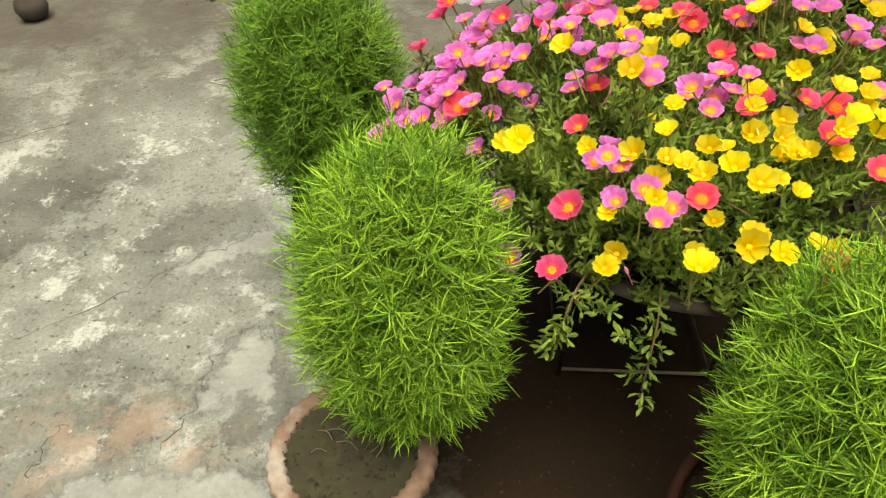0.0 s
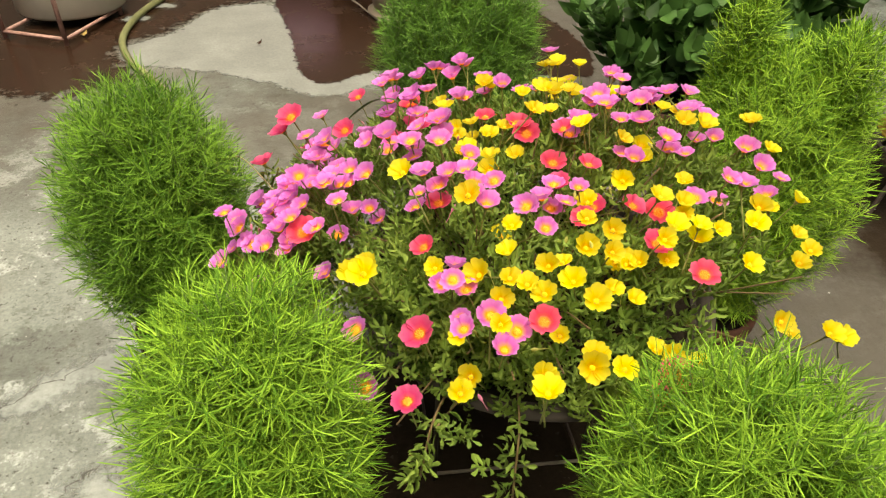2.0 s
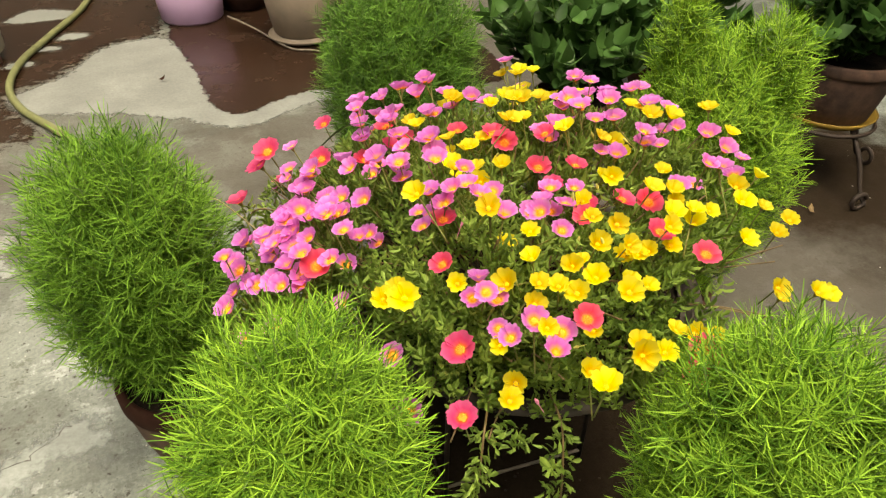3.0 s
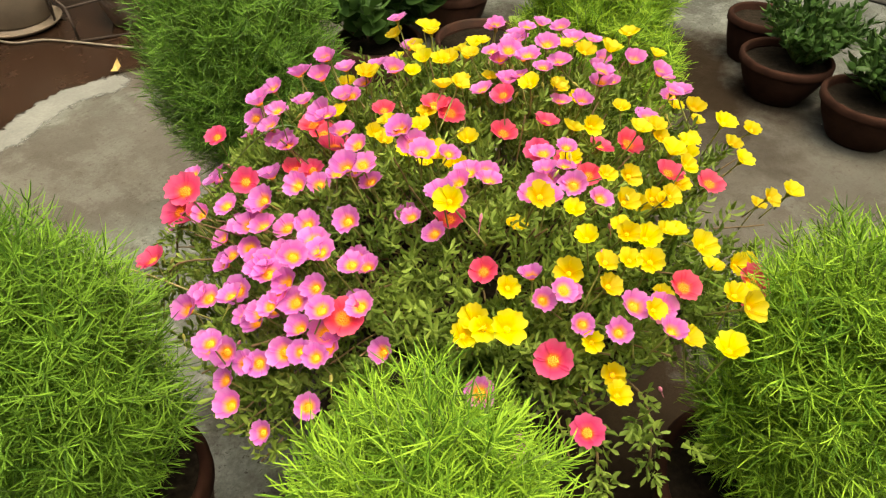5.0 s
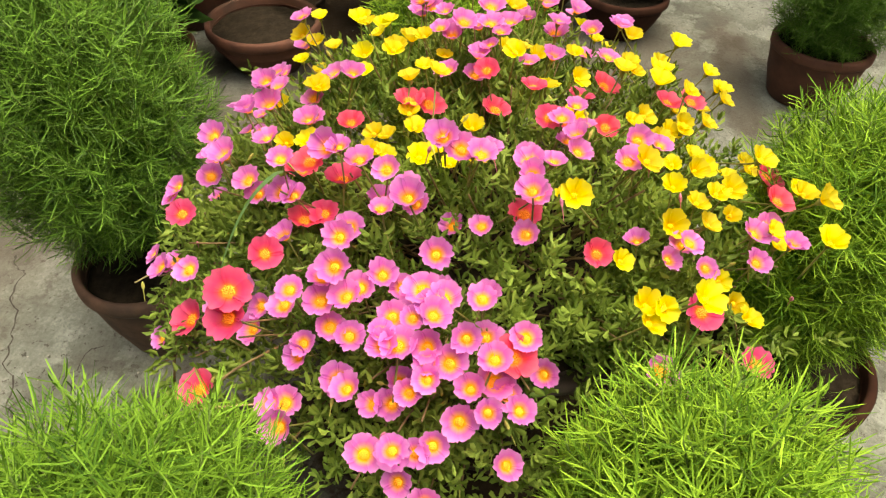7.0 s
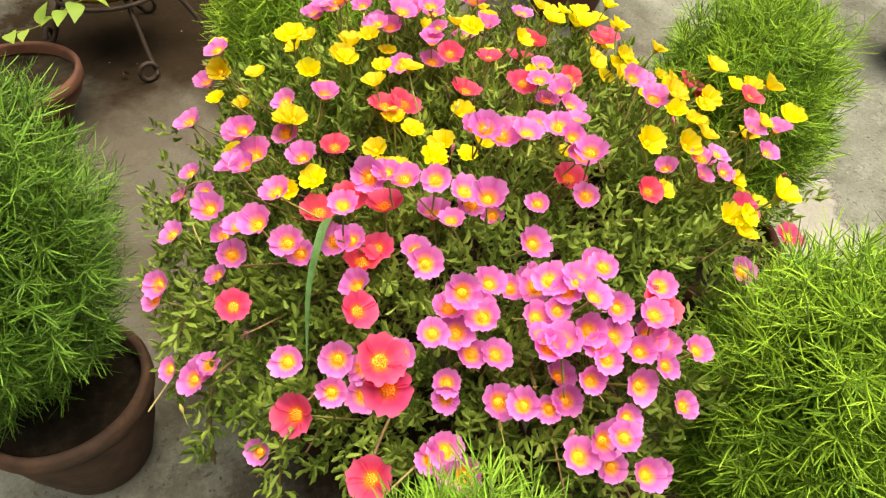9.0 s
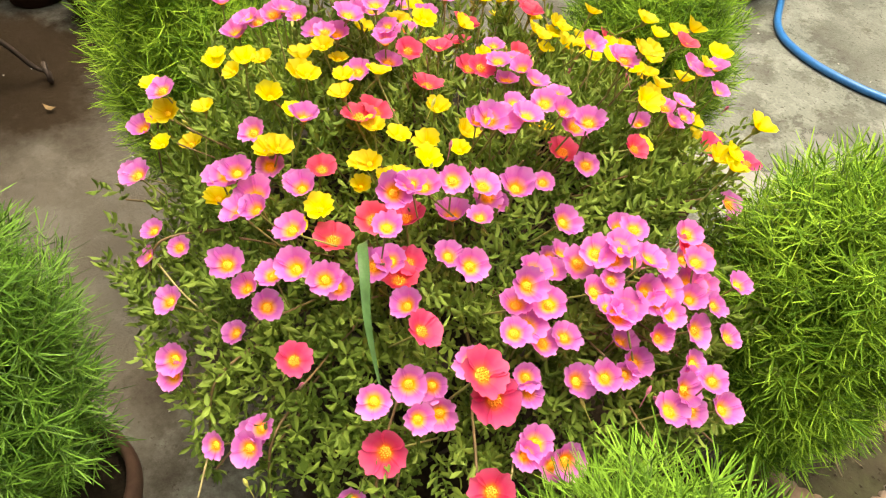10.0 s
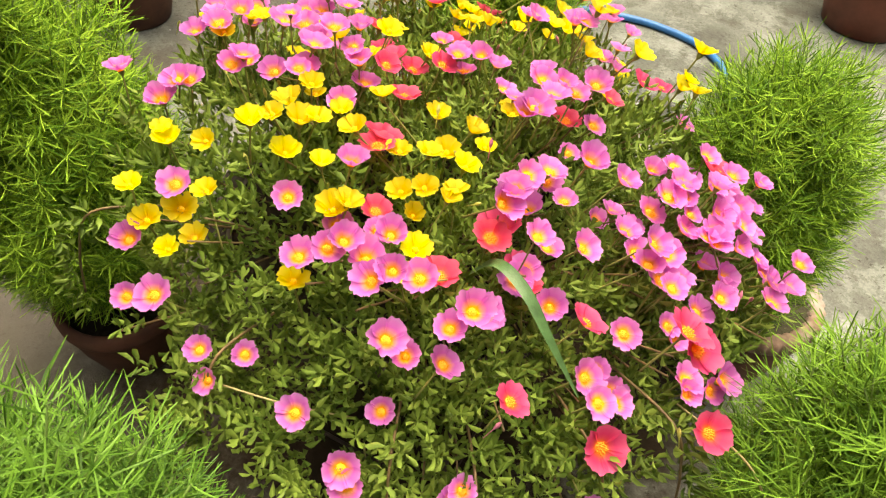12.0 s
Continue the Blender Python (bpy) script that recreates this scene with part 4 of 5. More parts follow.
KINDS = {
    "pink": ([flower_mesh("flower", PINK, 0.0172, c, 5, s, 0.05) for s, c in ((1, 0.42), (2, 0.52), (3, 0.66), (4, 0.56), (12, 0.9))], stamen_mesh(0.0044, 0.0042, 1), "magenta pink flower with a yellow eye"),
    "yellow": ([flower_mesh("flower", YELLOW, 0.0154, c, 5, s, 0.06, 0.17) for s, c in ((5, 0.55), (6, 0.68), (7, 0.6), (8, 0.85))], stamen_mesh(0.0030, 0.0045, 2, YELLOW_STAMEN), "bright yellow cup-shaped flower"),
    "red": ([flower_mesh("flower", RED, 0.0215, c, 5, s, 0.05) for s, c in ((9, 0.42), (10, 0.55), (11, 0.48))], stamen_mesh(0.0058, 0.006, 3, ORANGE_STAMEN, 0.35), "coral red flower with orange stamens"),
}
STALKS = [stalk_mesh(s) for s in range(5)]


def portulaca():
    rng = np.random.default_rng(11)
    plant = new("portulaca_plant")
    plant.location = (0, 0, 0)
    flowers = [("pink", p) for p in PINK_A + PINK_B + PINK_C + PINK_D + PINK_E + PINK_F + PINK_G]
    flowers += [("yellow", p) for p in YELLOW_A + YELLOW_B + YELLOW_C + YELLOW_D + YELLOW_E] + [("red", p) for p in RED_A + RED_B]
    apart = []
    for kind, p in flowers:
        if all((Vector(p) - Vector(q)).length > 0.0125 for _, q in apart):
            apart.append((kind, p))
    flowers = apart
    spots = np.array([p for _, p in flowers])
    for n, (kind, (x, y, z)) in enumerate(flowers):
        shapes, stamens, label = KINDS[kind]
        out = Vector((0.55 * x, 0.8 * y, 0)) + Vector((x, y, 0)) * 4 * max(0.0, 0.62 - z) + Vector((-0.16, -0.02 if kind == "pink" else -0.13, 0))
        face = (out + Vector((rng.normal(0, 0.17), rng.normal(0, 0.17), 0.95))).normalized()
        turn = face.to_track_quat("Z", "Y").to_matrix().to_4x4() @ pose(0, 0, 0, 0, 0, rng.uniform(0, 360))
        size = LARGE.get((x, y, z), rng.uniform(0.82, 1.14))
        ob = new("flower", shapes[n % len(shapes)])
        ob.matrix_local = Matrix.Translation(Vector((x, y, z)) - face * 0.006) @ turn @ Matrix.Scale(size, 4)
        ob.parent = plant
        tagged(ob, label)
        c = new("flower_eye", stamens)
        c.parent = ob
        s = new("stalk", STALKS[n % 5])
        s.parent = ob
    # shoots under and between the flowers
    cloud = spots[rng.integers(0, len(spots), 3600)] + np.c_[rng.normal(0, 0.035, (3600, 2)), np.zeros(3600)]
    cloud[1900:2300] = np.c_[rng.uniform(-0.3, 0.25, 400), rng.uniform(0.26, 0.45, 400), rng.uniform(0.51, 0.60, 400)]
    turn, reach = np.radians(rng.uniform(185, 285, 150)), rng.uniform(0.22, 0.29, 150)
    cloud[1750:1900] = np.c_[0.02 + reach * np.cos(turn), -0.02 + reach * np.sin(turn), rng.uniform(0.56, 0.62, 150)]
    top = np.array([crown(a, b) for a, b in cloud[:, :2]])
    tip = np.c_[cloud[:, :2], np.minimum(cloud[:, 2], top + 0.01) - rng.uniform(0.018, 0.10, 3600)]
    gap = np.hypot(tip[:, None, 0] - spots[None, :, 0], tip[:, None, 1] - spots[None, :, 1])
    clear = ((gap > 0.028) | (tip[:, None, 2] < spots[None, :, 2] - 0.018)).all(1)
    keep = clear & (np.hypot(tip[:, 0], tip[:, 1]) < np.where(tip[:, 0] > 0.15, 0.39, 0.46)) & (tip[:, 2] > np.where(tip[:, 1] < -0.15, np.where(tip[:, 0] > -0.02, 0.56, 0.535), 0.45))
    keep &= ~((tip[:, 1] < -0.2) & (tip[:, 0] > -0.04) & (tip[:, 2] < 0.585))
    keep &= ~((tip[:, 1] < -0.25) & (tip[:, 0] > -0.17) & (tip[:, 2] < 0.6))
    turn, reach = np.radians(rng.uniform(205, 298, 320)), rng.uniform(0.21, 0.325, 320)
    front = np.c_[0.03 + reach * np.cos(turn), reach * np.sin(turn), rng.uniform(0.462, 0.57, 320)]
    front[:70, :2] = np.c_[rng.uniform(0.0, 0.16, 70), rng.uniform(-0.34, -0.27, 70)]
    tip = np.vstack([tip[keep], front])
    axis = unit(np.c_[tip[:, :2] * 0.9 + rng.normal(0, 0.25, (len(tip), 2)), rng.uniform(0.45, 1.0, len(tip))])
    long = rng.uniform(0.03, 0.055, len(tip))
    sector = ((np.arctan2(tip[:, 1], tip[:, 0]) + math.pi) / (2 * math.pi) * 9.999).astype(int)
    for k in range(10):
        m = sector == k
        v, f = leafy_shoots(rng, tip[m] - axis[m] * long[m][:, None], axis[m], long[m], 12, (0.011, 0.020), (0.0042, 0.0066))
        mesh_object("foliage", v, f, PORTULACA, plant)
    # branching stems from the soil to the flowers
    paths = []
    for k in range(0, len(spots), 2):
        x, y, z = spots[k]
        sx, sy = x * 0.35 + rng.normal(0, 0.04), y * 0.35 + rng.normal(0, 0.04)
        paths.append(smooth_path([(sx, sy, 0.43), (0.7 * x, 0.7 * y, 0.45 + 0.4 * (z - 0.45) + rng.normal(0, 0.01)), (x + rng.normal(0, 0.01), y + rng.normal(0, 0.01), z - 0.05)], 6))
    v, f = tubes(paths, [0.0012] * len(paths), 5)
    mesh_object("branching_stem", v, f, PORTULACA_STEM, plant)
    # trailing shoots over the tub's rim
    trail = [(-0.205, -0.305, 0.50, 0.055), (-0.10, -0.32, 0.47, 0.10), (-0.36, 0.25, 0.52, 0.10), (-0.12, 0.40, 0.52, 0.12),
             (0.08, 0.38, 0.54, 0.12), (-0.36, 0.05, 0.5, 0.1), (-0.2, 0.38, 0.5, 0.14), (0.32, 0.28, 0.55, 0.12), (-0.3, 0.32, 0.52, 0.14)]
    for x, y, z, drop in trail:
        o = unit(np.array([x, y, 0.0]))
        path = smooth_path([(x * 0.8, y * 0.8, z), (x, y, z + 0.01), tuple(np.array([x, y, z - drop * 0.4]) + o * 0.03), tuple(np.array([x, y, z - drop]) + o * 0.045)], 6)
        pts = np.array(path)[5:]
        ax = unit(o * 0.5 + [0, 0, -0.2] + rng.normal(0, 0.5, (len(pts), 3)))
        v, f = leafy_shoots(rng, pts, ax, np.full(len(pts), 0.022), 6, (0.012, 0.021), (0.0045, 0.007))
        tv, tf = tubes([path], [0.0016], 5)
        trailing = mesh_object("trailing_foliage", v, f, PORTULACA, plant)
        mesh_object("stem", tv, tf, PORTULACA_STEM, trailing)
    # long bare shoots that reach past the rim
    for reach in ([(-0.06, 0.36, 0.50), (-0.045, 0.372, 0.515), (0.01, 0.388, 0.525), (0.075, 0.395, 0.525)], [(-0.07, 0.36, 0.46), (-0.101, 0.407, 0.45), (-0.149, 0.445, 0.45), (-0.185, 0.472, 0.448)], [(-0.36, 0.20, 0.50), (-0.42, 0.27, 0.55), (-0.45, 0.30, 0.54)]):
        v, f = tubes([smooth_path(reach, 8)], [0.0011], 6)
        mesh_object("bare_shoot", v, f, PALE_SHOOT, plant, label="long bare pale green shoot")
    # buds
    for k in range(48):
        x, y, z = spots[rng.integers(0, len(spots))] + rng.normal(0, 0.022, 3)
        bud = new("bud", PINK_BUD_MESH if k % 3 == 0 and x < 0 else BUD_MESH)
        bud.matrix_local = Matrix.Translation((x, y, min(z, crown(x, y)) - 0.014)) @ pose(0, 0, 0, rng.normal(0, 25), rng.normal(0, 25), 0) @ Matrix.Scale(0.68, 4)
        bud.parent = plant
    return tagged(plant, "spreading portulaca covered in pink, yellow and red flowers", "flowering plant")


v, f = lathe([(0.0005, -0.03), (0.0009, -0.006), (0.0026, -0.002), (0.0034, 0.003), (0.0024, 0.008), (0.0004, 0.012)], 8)
BUD_MESH = mesh_data("bud", v, f, BUD)
PINK_BUD_MESH = mesh_data("bud", v, f, PINK_BUD)
tub()
bowl_stand()
portulaca()


def grass_blade():
    """A strap-shaped blade that arches over the flowers."""
    path = np.array(smooth_path([(-0.12, 0.21, 0.60), (-0.15, 0.235, 0.655), (-0.185, 0.255, 0.655), (-0.22, 0.275, 0.625), (-0.262, 0.29, 0.575)], 8))
    w = 0.0058 * np.sin(np.linspace(0.5, math.pi - 0.12, len(path)))
    side = unit(np.cross(unit(np.gradient(path, axis=0)), [0.3, 0.3, 1.0]))
    verts = list(path - side * w[:, None]) + list(path - [0, 0, 0.0015]) + list(path + side * w[:, None])
    n = len(path)
    faces = [(k, k + 1, n + k + 1, n + k) for k in range(n - 1)] + [(n + k, n + k + 1, 2 * n + k + 1, 2 * n + k) for k in range(n - 1)]
    return tagged(mesh_object("grass_blade", verts, faces, GRASS_BLADE), "long green strap-shaped grass blade among the flowers", "grass")


grass_blade()


# ---- pots and plants behind ----
def shrub(name, x, y, base, height, radius, seed, leaf, count, length, width, label, category="potted plant", lean=(0, 0)):
    """Upright stems with oval leaves."""
    rng = np.random.default_rng(seed)
    plant = new(name)
    plant.location = (x, y, 0)
    paths, feet, axes, longs = [], [], [], []
    for k in range(count):
        a, r = k * 2.4, radius * math.sqrt((k + 0.5) / count)
        top = np.array([r * math.cos(a) + lean[0], r * math.sin(a) + lean[1], base + height * rng.uniform(0.55, 1.0) * (1 - 0.35 * (r / radius) ** 2)])
        path = smooth_path([(r * 0.15 * math.cos(a), r * 0.15 * math.sin(a), base - 0.01), tuple(top * [0.6, 0.6, 0] + [0, 0, (base + top[2]) / 2]), tuple(top)], 5)
        paths.append(path)
        for q in path[3:]:
            feet.append(q)
            axes.append([math.cos(a) * 0.6 + rng.normal(0, 0.3), math.sin(a) * 0.6 + rng.normal(0, 0.3), 0.8])
            longs.append(0.03)
    v, f = tubes(paths, [0.0028] * len(paths), 5)
    mesh_object("branching_stem", v, f, KOCHIA_STEM, plant)
    v, f = leafy_shoots(rng, np.array(feet), unit(np.array(axes)), np.array(longs), 4, length, width, oval_leaves)
    mesh_object("leaves", v, f, leaf, plant)
    return tagged(plant, label, category)


BACK = "clay pots standing behind"
flower_pot(1.18, 0.87, 0.155, 0.182, "wide terracotta bowl with damp soil on brown floor", TERRACOTTA, 0.6, 0, 0.035, 0.03, BACK)
flower_pot(0.92, 1.14, 0.16, 0.15, "terracotta pot with a broad-leaved shrub", TERRACOTTA, 0.66, 0, 0.03, 0.03, BACK)
flower_pot(1.42, 1.24, 0.18, 0.16, "terracotta pot in the shade of leaves", TERRACOTTA, 0.66, 0, 0.03, 0.03, BACK)
flower_pot(1.70, -0.27, 0.15, 0.158, "wide brown clay bowl with a small bonsai", DARK_CLAY, 0.62, 0, 0.03, 0.028, BACK)
flower_pot(1.80, 0.04, 0.15, 0.155, "dark brown clay bowl with a small shrub", DARK_CLAY, 0.62, 0, 0.03, 0.028, BACK)
flower_pot(2.05, 0.22, 0.17, 0.13, "dark shaded clay pot", DARK_CLAY, 0.7, 0, 0.03, 0.03, BACK)
flower_pot(0.72, -1.86, 0.2, 0.16, "brown clay pot beside a blue hose", TERRACOTTA, 0.7, 0, 0.03, 0.03, BACK)
flower_pot(-0.82, -2.02, 0.2, 0.17, "brick red clay pot on pale concrete", RED_CLAY, 0.78, 0, 0.03, 0.03, BACK)
shrub("broad_leaved_shrub", 0.95, 1.22, 0.14, 0.42, 0.30, 21, BROADLEAF, 24, (0.06, 0.095), (0.042, 0.064), "dark green broad-leaved shrub in a clay pot")
shrub("broad_leaved_shrub", 1.42, 1.28, 0.16, 0.40, 0.32, 22, BROADLEAF, 24, (0.06, 0.095), (0.042, 0.064), "dark green broad-leaved shrub in a shaded pot")
shrub("bonsai", 1.74, -0.31, 0.13, 0.22, 0.15, 23, BROADLEAF, 30, (0.03, 0.055), (0.012, 0.02), "small leafy bonsai with a red bloom in a bowl")
shrub("small_shrub", 1.84, 0.0, 0.13, 0.24, 0.16, 24, BROADLEAF, 34, (0.022, 0.038), (0.014, 0.02), "small bushy green shrub in a dark bowl")
shrub("broad_leaved_shrub", 1.55, 0.61, 0.40, 0.30, 0.22, 25, BROADLEAF, 26, (0.05, 0.08), (0.03, 0.05), "dark leafy shrub in a brown pot on a stand")
shrub("dark_shrub", 0.74, -1.9, 0.18, 0.28, 0.2, 26, BROADLEAF, 30, (0.02, 0.035), (0.008, 0.014), "dense dark green shrub in a brown pot")
shrub("dark_shrub", -0.84, -2.06, 0.18, 0.28, 0.2, 27, BROADLEAF, 30, (0.02, 0.035), (0.008, 0.014), "dense dark green shrub in a brick red pot")


def bloom(x, y, z):
    ob = new("red_bloom", KINDS["red"][0][1])
    ob.matrix_world = Matrix.Translation((x, y, z)) @ pose(0, 0, 0, 0, -35, 0)
    s = new("stalk", STALKS[0])
    s.parent = ob
    return tagged(ob, "small bright red bloom on a bonsai", "flower")


bloom(1.77, -0.33, 0.335)


def creeper():
    """Pale heart-shaped leaves on a hanging vine."""
    rng = np.random.default_rng(31)
    plant = new("creeper")
    plant.location = (0, 0, 0)
    paths = [smooth_path([(1.339, 0.862, 0.19), (1.31, 0.793, 0.21), (1.318, 0.735, 0.23), (1.303, 0.687, 0.26), (1.292, 0.619, 0.29)], 6)]
    v, f = tubes(paths, [0.0018], 5)
    mesh_object("vine", v, f, FLOWER_STALK, plant)
    pts = np.array(paths[0][0::4])
    n = len(pts)
    way = unit(rng.normal(0, 1, (n, 3)) * [1, 1, 0.4] + [-0.5, -0.4, -0.1])
    side = unit(np.cross(way, [0, 0, 1.0]) + rng.normal(0, 0.2, (n, 3)))
    v, f = oval_leaves(pts, way, side, rng.uniform(0.045, 0.065, n), rng.uniform(0.036, 0.048, n), rng.uniform(0.3, 0.8, n))
    mesh_object("leaves", v, f, PALE_LEAF, plant, label="pale green heart-shaped leaves")
    return tagged(plant, "pale green creeper hanging over a clay bowl", "climbing plant")


creeper()


def plant_stand():
    """A wrought-iron stand with scrolled feet."""
    stand = new("plant_stand")
    stand.location = (1.54, 0.6, 0)
    feet = [(-0.22, -0.08), (-0.03, -0.27), (0.05, 0.24), (0.23, -0.04)]
    for fx, fy in feet:
        o = unit(np.array([fx, fy, 0.0]))
        r = np.hypot(fx, fy)
        t = np.array([o[1], -o[0], 0.0])
        curl = [tuple(o * r + t * (0.024 + 0.026 * math.cos(a)) + [0, 0, 0.034 + 0.026 * math.sin(a)]) for a in np.linspace(3.6, 9.2, 14)]
        path = smooth_path([tuple(o * 0.13 + [0, 0, 0.21]), tuple(o * (r * 0.72) + [0, 0, 0.14]), tuple(o * (r - 0.03) + [0, 0, 0.05])] + curl, 4)
        v, f = tubes([path], [0.0075], 6)
        mesh_object("leg", v, f, IRON, stand)
    ring = [(0.16 * math.cos(a), 0.16 * math.sin(a), 0.205) for a in np.linspace(0, 2 * math.pi, 33)]
    v, f = tubes([ring], [0.007], 6)
    mesh_object("ring", v, f, IRON, stand)
    return tagged(stand, "rusty wrought-iron plant stand with scrolled feet", "plant stand")


def saucer(x, y, z, radius):
    v, f = lathe([(0, z), (radius * 0.85, z), (radius, z + 0.025), (radius - 0.008, z + 0.025), (radius * 0.82, z + 0.008), (0, z + 0.008)], 40)
    ob = mesh_object("saucer", v, f, OCHRE)
    ob.location = (x, y, 0)
    return tagged(ob, "ochre plastic saucer under a brown pot", "saucer")


plant_stand()
saucer(1.54, 0.6, 0.213, 0.16)
red = flower_pot(1.54, 0.6, 0.2, 0.165, "brown clay pot in an ochre saucer on an iron stand", BROWN_CLAY, 0.8)
red.location.z = 0.221


def round_tub(name, x, y, z0, bottom, top, height, mat, label, category, lip=0.012):
    ob = new(name)
    ob.location = (x, y, 0)
    v, f = lathe([(0, z0), (bottom - 0.01, z0), (bottom, z0 + 0.012), (top, z0 + height - 0.03), (top - 0.006, z0 + height - 0.03), (bottom - 0.012, z0 + 0.02), (0, z0 + 0.02)], 56)
    mesh_object("body", v, f, mat, ob)
    v, f = lathe([(top - 0.002, z0 + height - 0.032), (top + lip, z0 + height - 0.026), (top + lip, z0 + height), (top - 0.008, z0 + height), (top - 0.008, z0 + height - 0.032)], 56)
    mesh_object("rim", v, f, mat, ob)
    return tagged(ob, label, category)


round_tub("bucket", -0.19, 3.0, 0.002, 0.155, 0.19, 0.36, LILAC, "lilac plastic bucket on the wet floor", "bucket")
round_tub("planter", 0.27, 2.52, 0.03, 0.14, 0.20, 0.34, BEIGE, "beige plastic planter standing on a saucer", "flower pot")
v, f = lathe([(0, 0.004), (0.15, 0.004), (0.17, 0.022), (0.162, 0.024), (0.145, 0.012), (0.14, 0.028), (0, 0.028)], 48)
dish = mesh_object("saucer", v, f, BEIGE)
dish.location = (0.27, 2.52, 0.001)
tagged(dish, "pale plastic saucer under a beige planter", "saucer")
shrub("broad_leaved_shrub", 0.27, 2.52, 0.3, 0.4, 0.25, 28, BROADLEAF, 22, (0.05, 0.08), (0.03, 0.05), "dark leafy shrub in a beige planter")
flower_pot(0.62, 2.22, 0.18, 0.15, "small clay pot with a frilled rim", PALE_CLAY, 0.66, 0.02, 0.03, 0.04)
round_tub("planter", 0.1, 3.1, 0.002, 0.12, 0.16, 0.3, DARK_CLAY, "dark brown planter beside the bucket", "flower pot")


def wire_rack():
    rack = new("wire_rack")
    rack.location = (0.47, 2.28, 0)
    bars = [[(-0.12, -0.1, 0.004), (-0.13, -0.1, 0.14)], [(0.12, -0.12, 0.004), (0.12, -0.12, 0.14)], [(-0.13, -0.1, 0.14), (0.12, -0.12, 0.14)], [(-0.12, -0.1, 0.01), (0.05, -0.16, 0.004), (0.12, -0.12, 0.1)],
            [(-0.1, 0.12, 0.004), (-0.1, 0.12, 0.14)], [(0.12, 0.1, 0.004), (0.12, 0.1, 0.14)], [(-0.1, 0.12, 0.14), (0.12, 0.1, 0.14)], [(-0.13, -0.1, 0.14), (-0.1, 0.12, 0.14)], [(0.12, -0.12, 0.14), (0.12, 0.1, 0.14)]]
    for b in bars:
        v, f = tubes([b], [0.005], 6)
        mesh_object("bar", v, f, IRON, rack)
    return tagged(rack, "low black wire rack beside the planter", "rack")


wire_rack()


def hose(name, points, radius, mat, label):
    v, f = tubes([smooth_path(points, 14)], [radius], 10)
    return tagged(mesh_object(name, v, f, mat), label, "hose" if "hose" in name else "cable")


hose("garden_hose", [(-0.62, 3.9, 0.016), (-0.70, 3.35, 0.016), (-0.86, 2.92, 0.016), (-0.97, 2.62, 0.016), (-1.005, 2.34, 0.016), (-0.955, 2.10, 0.016), (-0.84, 1.87, 0.016), (-0.765, 1.72, 0.016)], 0.015, GREEN_HOSE, "faded green garden hose lying in a curve")
hose("garden_hose", [(0.95, -2.35, 0.013), (0.62, -2.0, 0.013), (0.44, -1.72, 0.013), (0.28, -1.625, 0.013), (0.10, -1.605, 0.013), (-0.10, -1.625, 0.013), (-0.28, -1.575, 0.013), (-0.38, -1.48, 0.013), (-0.43, -1.36, 0.013), (-0.5, -1.1, 0.013), (-0.62, -0.9, 0.013)],
     0.012, BLUE_HOSE, "bright blue garden hose lying on concrete")
hose("pale_cable", [(-0.04, 2.80, 0.05), (0.06, 2.66, 0.02), (0.16, 2.36, 0.012), (0.28, 2.27, 0.01), (0.46, 1.98, 0.01), (0.62, 1.75, 0.01)], 0.0042, CABLE, "thin pale cable along the floor")


def cooler():
    """A white tank on a frame of faded red angle iron."""
    base = new("metal_stand")
    base.location = (0, 0, 0)
    c = [(-1.50, 2.44), (-1.23, 2.31), (-1.06, 2.68), (-1.33, 2.81)]
    for k in range(4):
        a, b = c[k], c[(k + 1) % 4]
        for z in (0.03,):
            v, f = tubes([[(*a, z), (*b, z)]], [0.009], 4)
            mesh_object("bar", v, f, PINK_METAL, base)
        v, f = tubes([[(*a, 0.0), (*a, 0.42)]], [0.010], 4)
        mesh_object("leg", v, f, PINK_METAL, base)
    tagged(base, "faded red metal stand on damp concrete", "stand")
    ob = round_tub("drum", -1.27, 2.735, 0.042, 0.24, 0.25, 0.62, WHITE, "off-white plastic drum on a metal stand", "drum")


cooler()
v, f = lathe([(0, 0.001), (0.035, 0.001), (0.052, 0.02), (0.06, 0.045), (0.054, 0.072), (0.036, 0.088), (0.034, 0.098), (0.03, 0.098), (0.03, 0.085), (0, 0.08)], 36)
jar = mesh_object("jar", v, f, GREY_LIP)
jar.location = (-1.86, 1.68, 0)
tagged(jar, "small dark round jar on damp concrete", "jar")


# ---- unseen walls added to close the yard and cut low sky light ----
def wall(name, x0, y0, x1, y1, height):
    v, f = box((abs(x1 - x0), abs(y1 - y0), height), ((x0 + x1) / 2, (y0 + y1) / 2, height / 2), 0.01)
    return tagged(mesh_object(name, v, f, PLASTER, smooth=False), "unseen plain wall added to block low sky light", kind="structure")


# out of view; their heights are set to darken the sides of the bushes
wall("unseen_wall_north", -3.8, 4.3, 3.2, 4.5, 7.0)
wall("unseen_wall_south", -3.8, -4.2, 3.2, -4.0, 5.0)
wall("unseen_wall_east", 3.0, -4.0, 3.2, 4.3, 7.0)
wall("unseen_wall_west", -4.0, -4.2, -3.8, 4.5, 5.0)


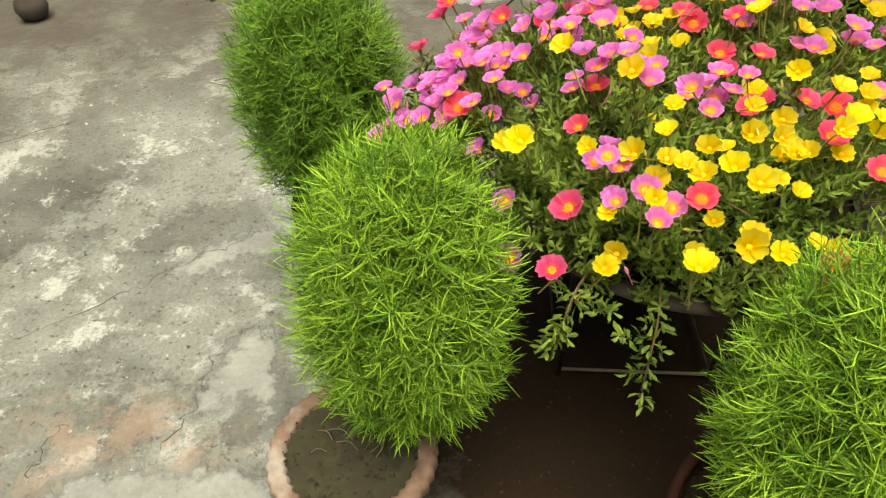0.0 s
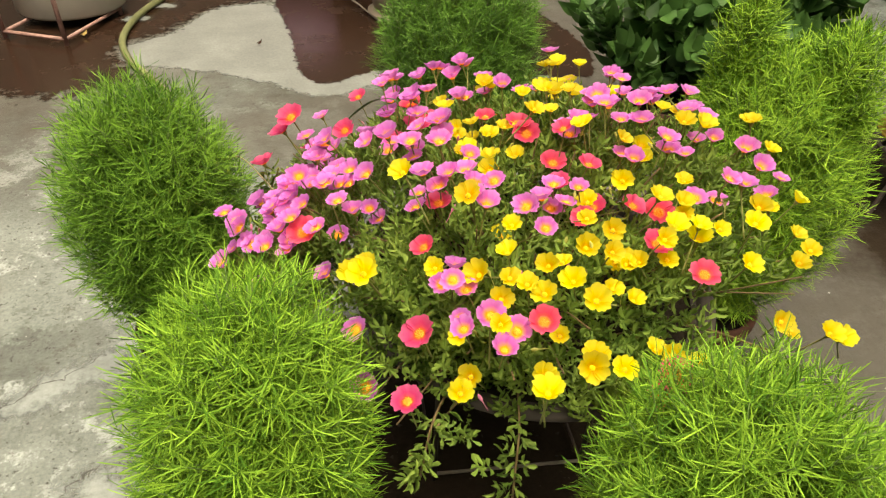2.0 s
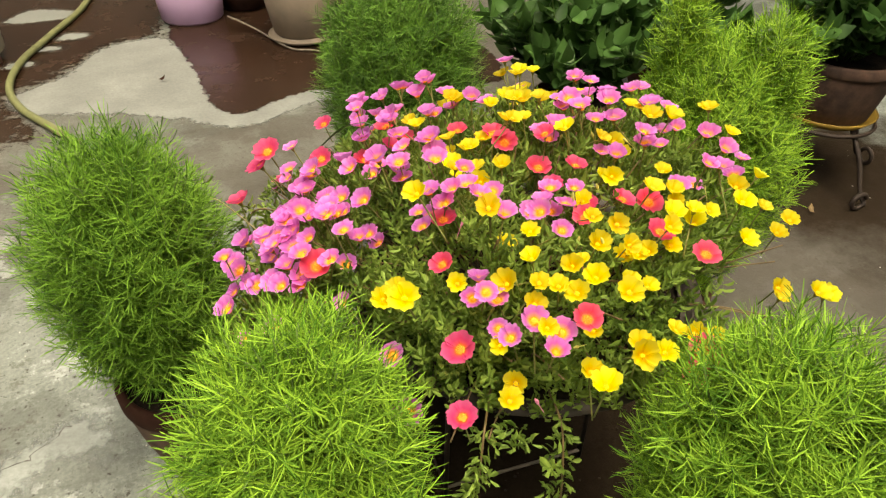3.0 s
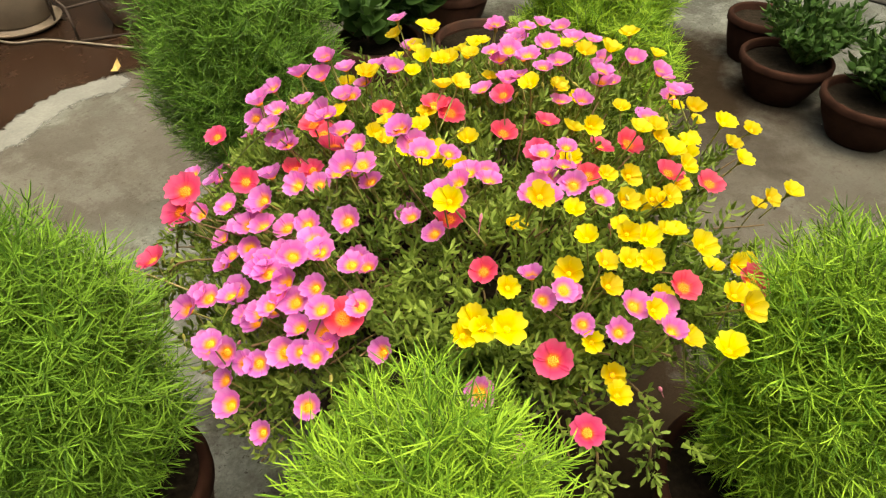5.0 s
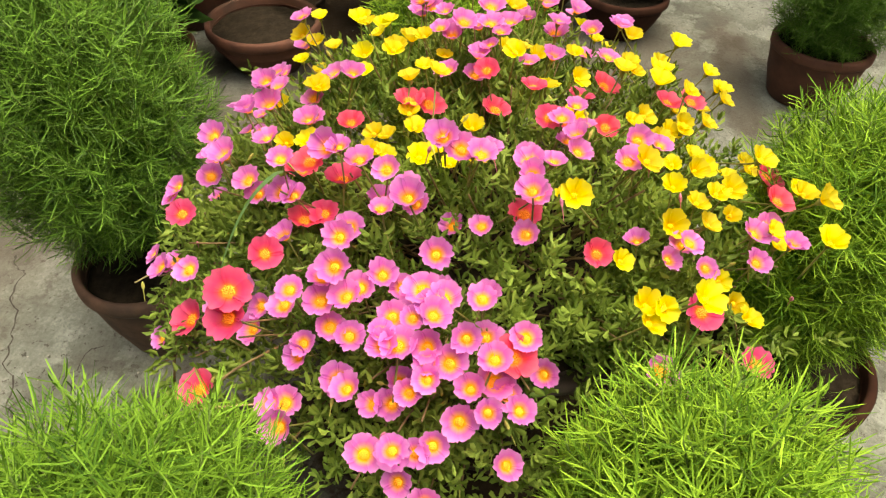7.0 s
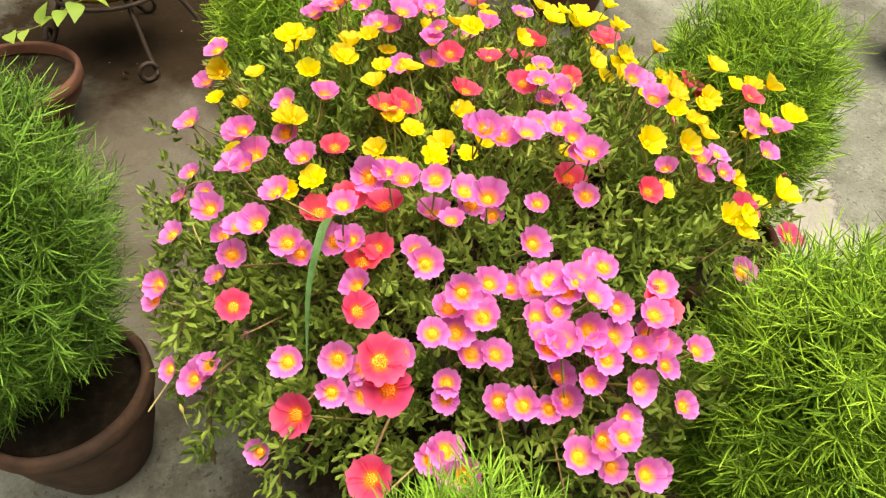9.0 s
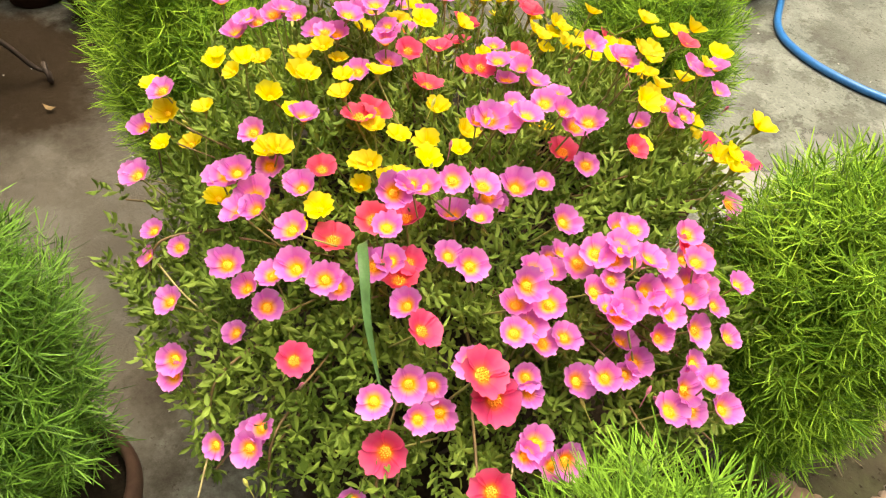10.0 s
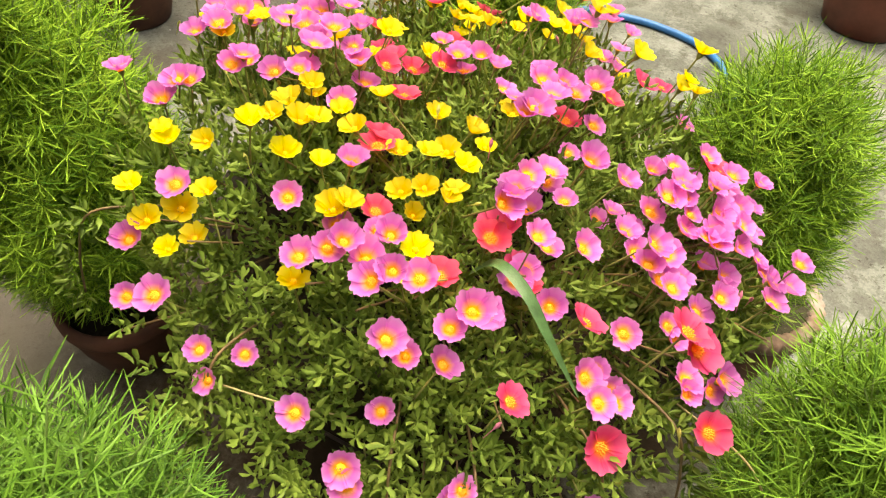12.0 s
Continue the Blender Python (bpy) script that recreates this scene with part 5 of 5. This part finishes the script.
# ---- litter ----
def fallen_leaf(x, y, turn, size, mat, label):
    base = np.array([[0.0, 0, 0]])
    v, f = broad_leaves(base, np.array([[1.0, 0, 0.15]]), np.array([[0, 1.0, 0]]), np.array([size]), np.array([size * 0.6]), np.array([1.2]))
    ob = mesh_object("fallen_leaf", v, f, mat)
    ob.matrix_world = pose(x, y, 0.006 + size * 0.3, 0, 0, turn)
    return tagged(ob, label, "leaf", "fallen leaves")


for x, y, turn, size, mat in ((0.29, 1.85, 20, 0.05, DRY_LEAF), (1.33, 0.36, 70, 0.03, BROWN_LEAF), (-1.19, 2.4, 10, 0.035, DRY_LEAF), (1.3, -0.55, 130, 0.03, BROWN_LEAF), (1.36, 0.62, 200, 0.035, BROWN_LEAF), (-1.75, 2.2, 30, 0.04, PEBBLE), (-0.44, 2.2, 0, 0.03, DARK_CLAY)):
    fallen_leaf(x, y, turn, size, mat, "small curled dry leaf on the concrete" if mat in (DRY_LEAF, BROWN_LEAF) else "small scrap lying on the concrete")


def grit():
    rng = np.random.default_rng(61)
    verts, faces = [], []
    for k in range(260):
        if k < 190:
            x, y = rng.uniform(-1.9, -0.65), rng.uniform(-0.6, 1.5)
        else:
            x, y = rng.uniform(-0.5, 1.8), rng.uniform(-1.9, 1.4)
        r = rng.uniform(0.0012, 0.004) * (1.6 if k % 17 == 0 else 1)
        s = len(verts)
        for dx, dy, dz in ((1, 0, 0.3), (0, 1, 0.3), (-1, 0, 0.3), (0, -1, 0.3), (0, 0, 1.1), (0, 0, -0.3)):
            verts.append((x + r * dx * rng.uniform(0.6, 1.3), y + r * dy * rng.uniform(0.6, 1.3), 0.003 + r * dz))
        faces += [tuple(s + i for i in q) for q in ((0, 1, 4), (1, 2, 4), (2, 3, 4), (3, 0, 4), (1, 0, 5), (2, 1, 5), (3, 2, 5), (0, 3, 5))]
    return tagged(mesh_object("grit", verts, faces, PEBBLE, smooth=False), "pale grit scattered on the concrete", "grit", kind="stuff")


grit()


def twigs():
    """Dry twigs on the soil beside the stem."""
    rng = np.random.default_rng(71)
    for k in range(6):
        x, y, a = -0.509 + rng.normal(0.0, 0.04), -0.345 + rng.normal(0, 0.028), rng.uniform(0, 3.14)
        long = rng.uniform(0.018, 0.05)
        path = smooth_path([(0, 0, 0.004), (long * 0.5 * math.cos(a), long * 0.5 * math.sin(a), 0.009), (long * math.cos(a + 0.3), long * math.sin(a + 0.3), 0.003)], 5)
        v, f = tubes([path], [rng.uniform(0.0006, 0.0011)], 5)
        ob = mesh_object("twig", v, f, TWIG)
        ob.location = (x, y, 0.192)
        tagged(ob, "thin dry brown twig lying on potting soil", "twig", "twigs on the soil")


def litter():
    """Crumbs of earth and bits of leaf on the dark floor and in the scalloped pot."""
    rng = np.random.default_rng(72)
    verts, faces = [], []
    for k in range(420):
        if k < 240:
            x, y, z = rng.uniform(-0.42, 0.35), rng.uniform(-0.5, 0.1), 0.0
        else:
            a, r = rng.uniform(0, 6.28), 0.115 * math.sqrt(rng.random())
            x, y, z = -0.509 + r * math.cos(a), -0.321 + r * math.sin(a), 0.193
        r = rng.uniform(0.0012, 0.0038)
        s = len(verts)
        for dx, dy, dz in ((1, 0, 0.3), (0, 1, 0.3), (-1, 0, 0.3), (0, -1, 0.3), (0, 0, 1.1), (0, 0, -0.3)):
            verts.append((x + r * dx * rng.uniform(0.5, 1.8), y + r * dy * rng.uniform(0.5, 1.6), z + r * dz + 0.0008))
        faces += [tuple(s + i for i in q) for q in ((0, 1, 4), (1, 2, 4), (2, 3, 4), (3, 0, 4), (1, 0, 5), (2, 1, 5), (3, 2, 5), (0, 3, 5))]
    return tagged(mesh_object("crumbs", verts, faces, CRUMB, smooth=False), "brown crumbs of earth on floor and soil", "earth", kind="stuff")


twigs()
litter()
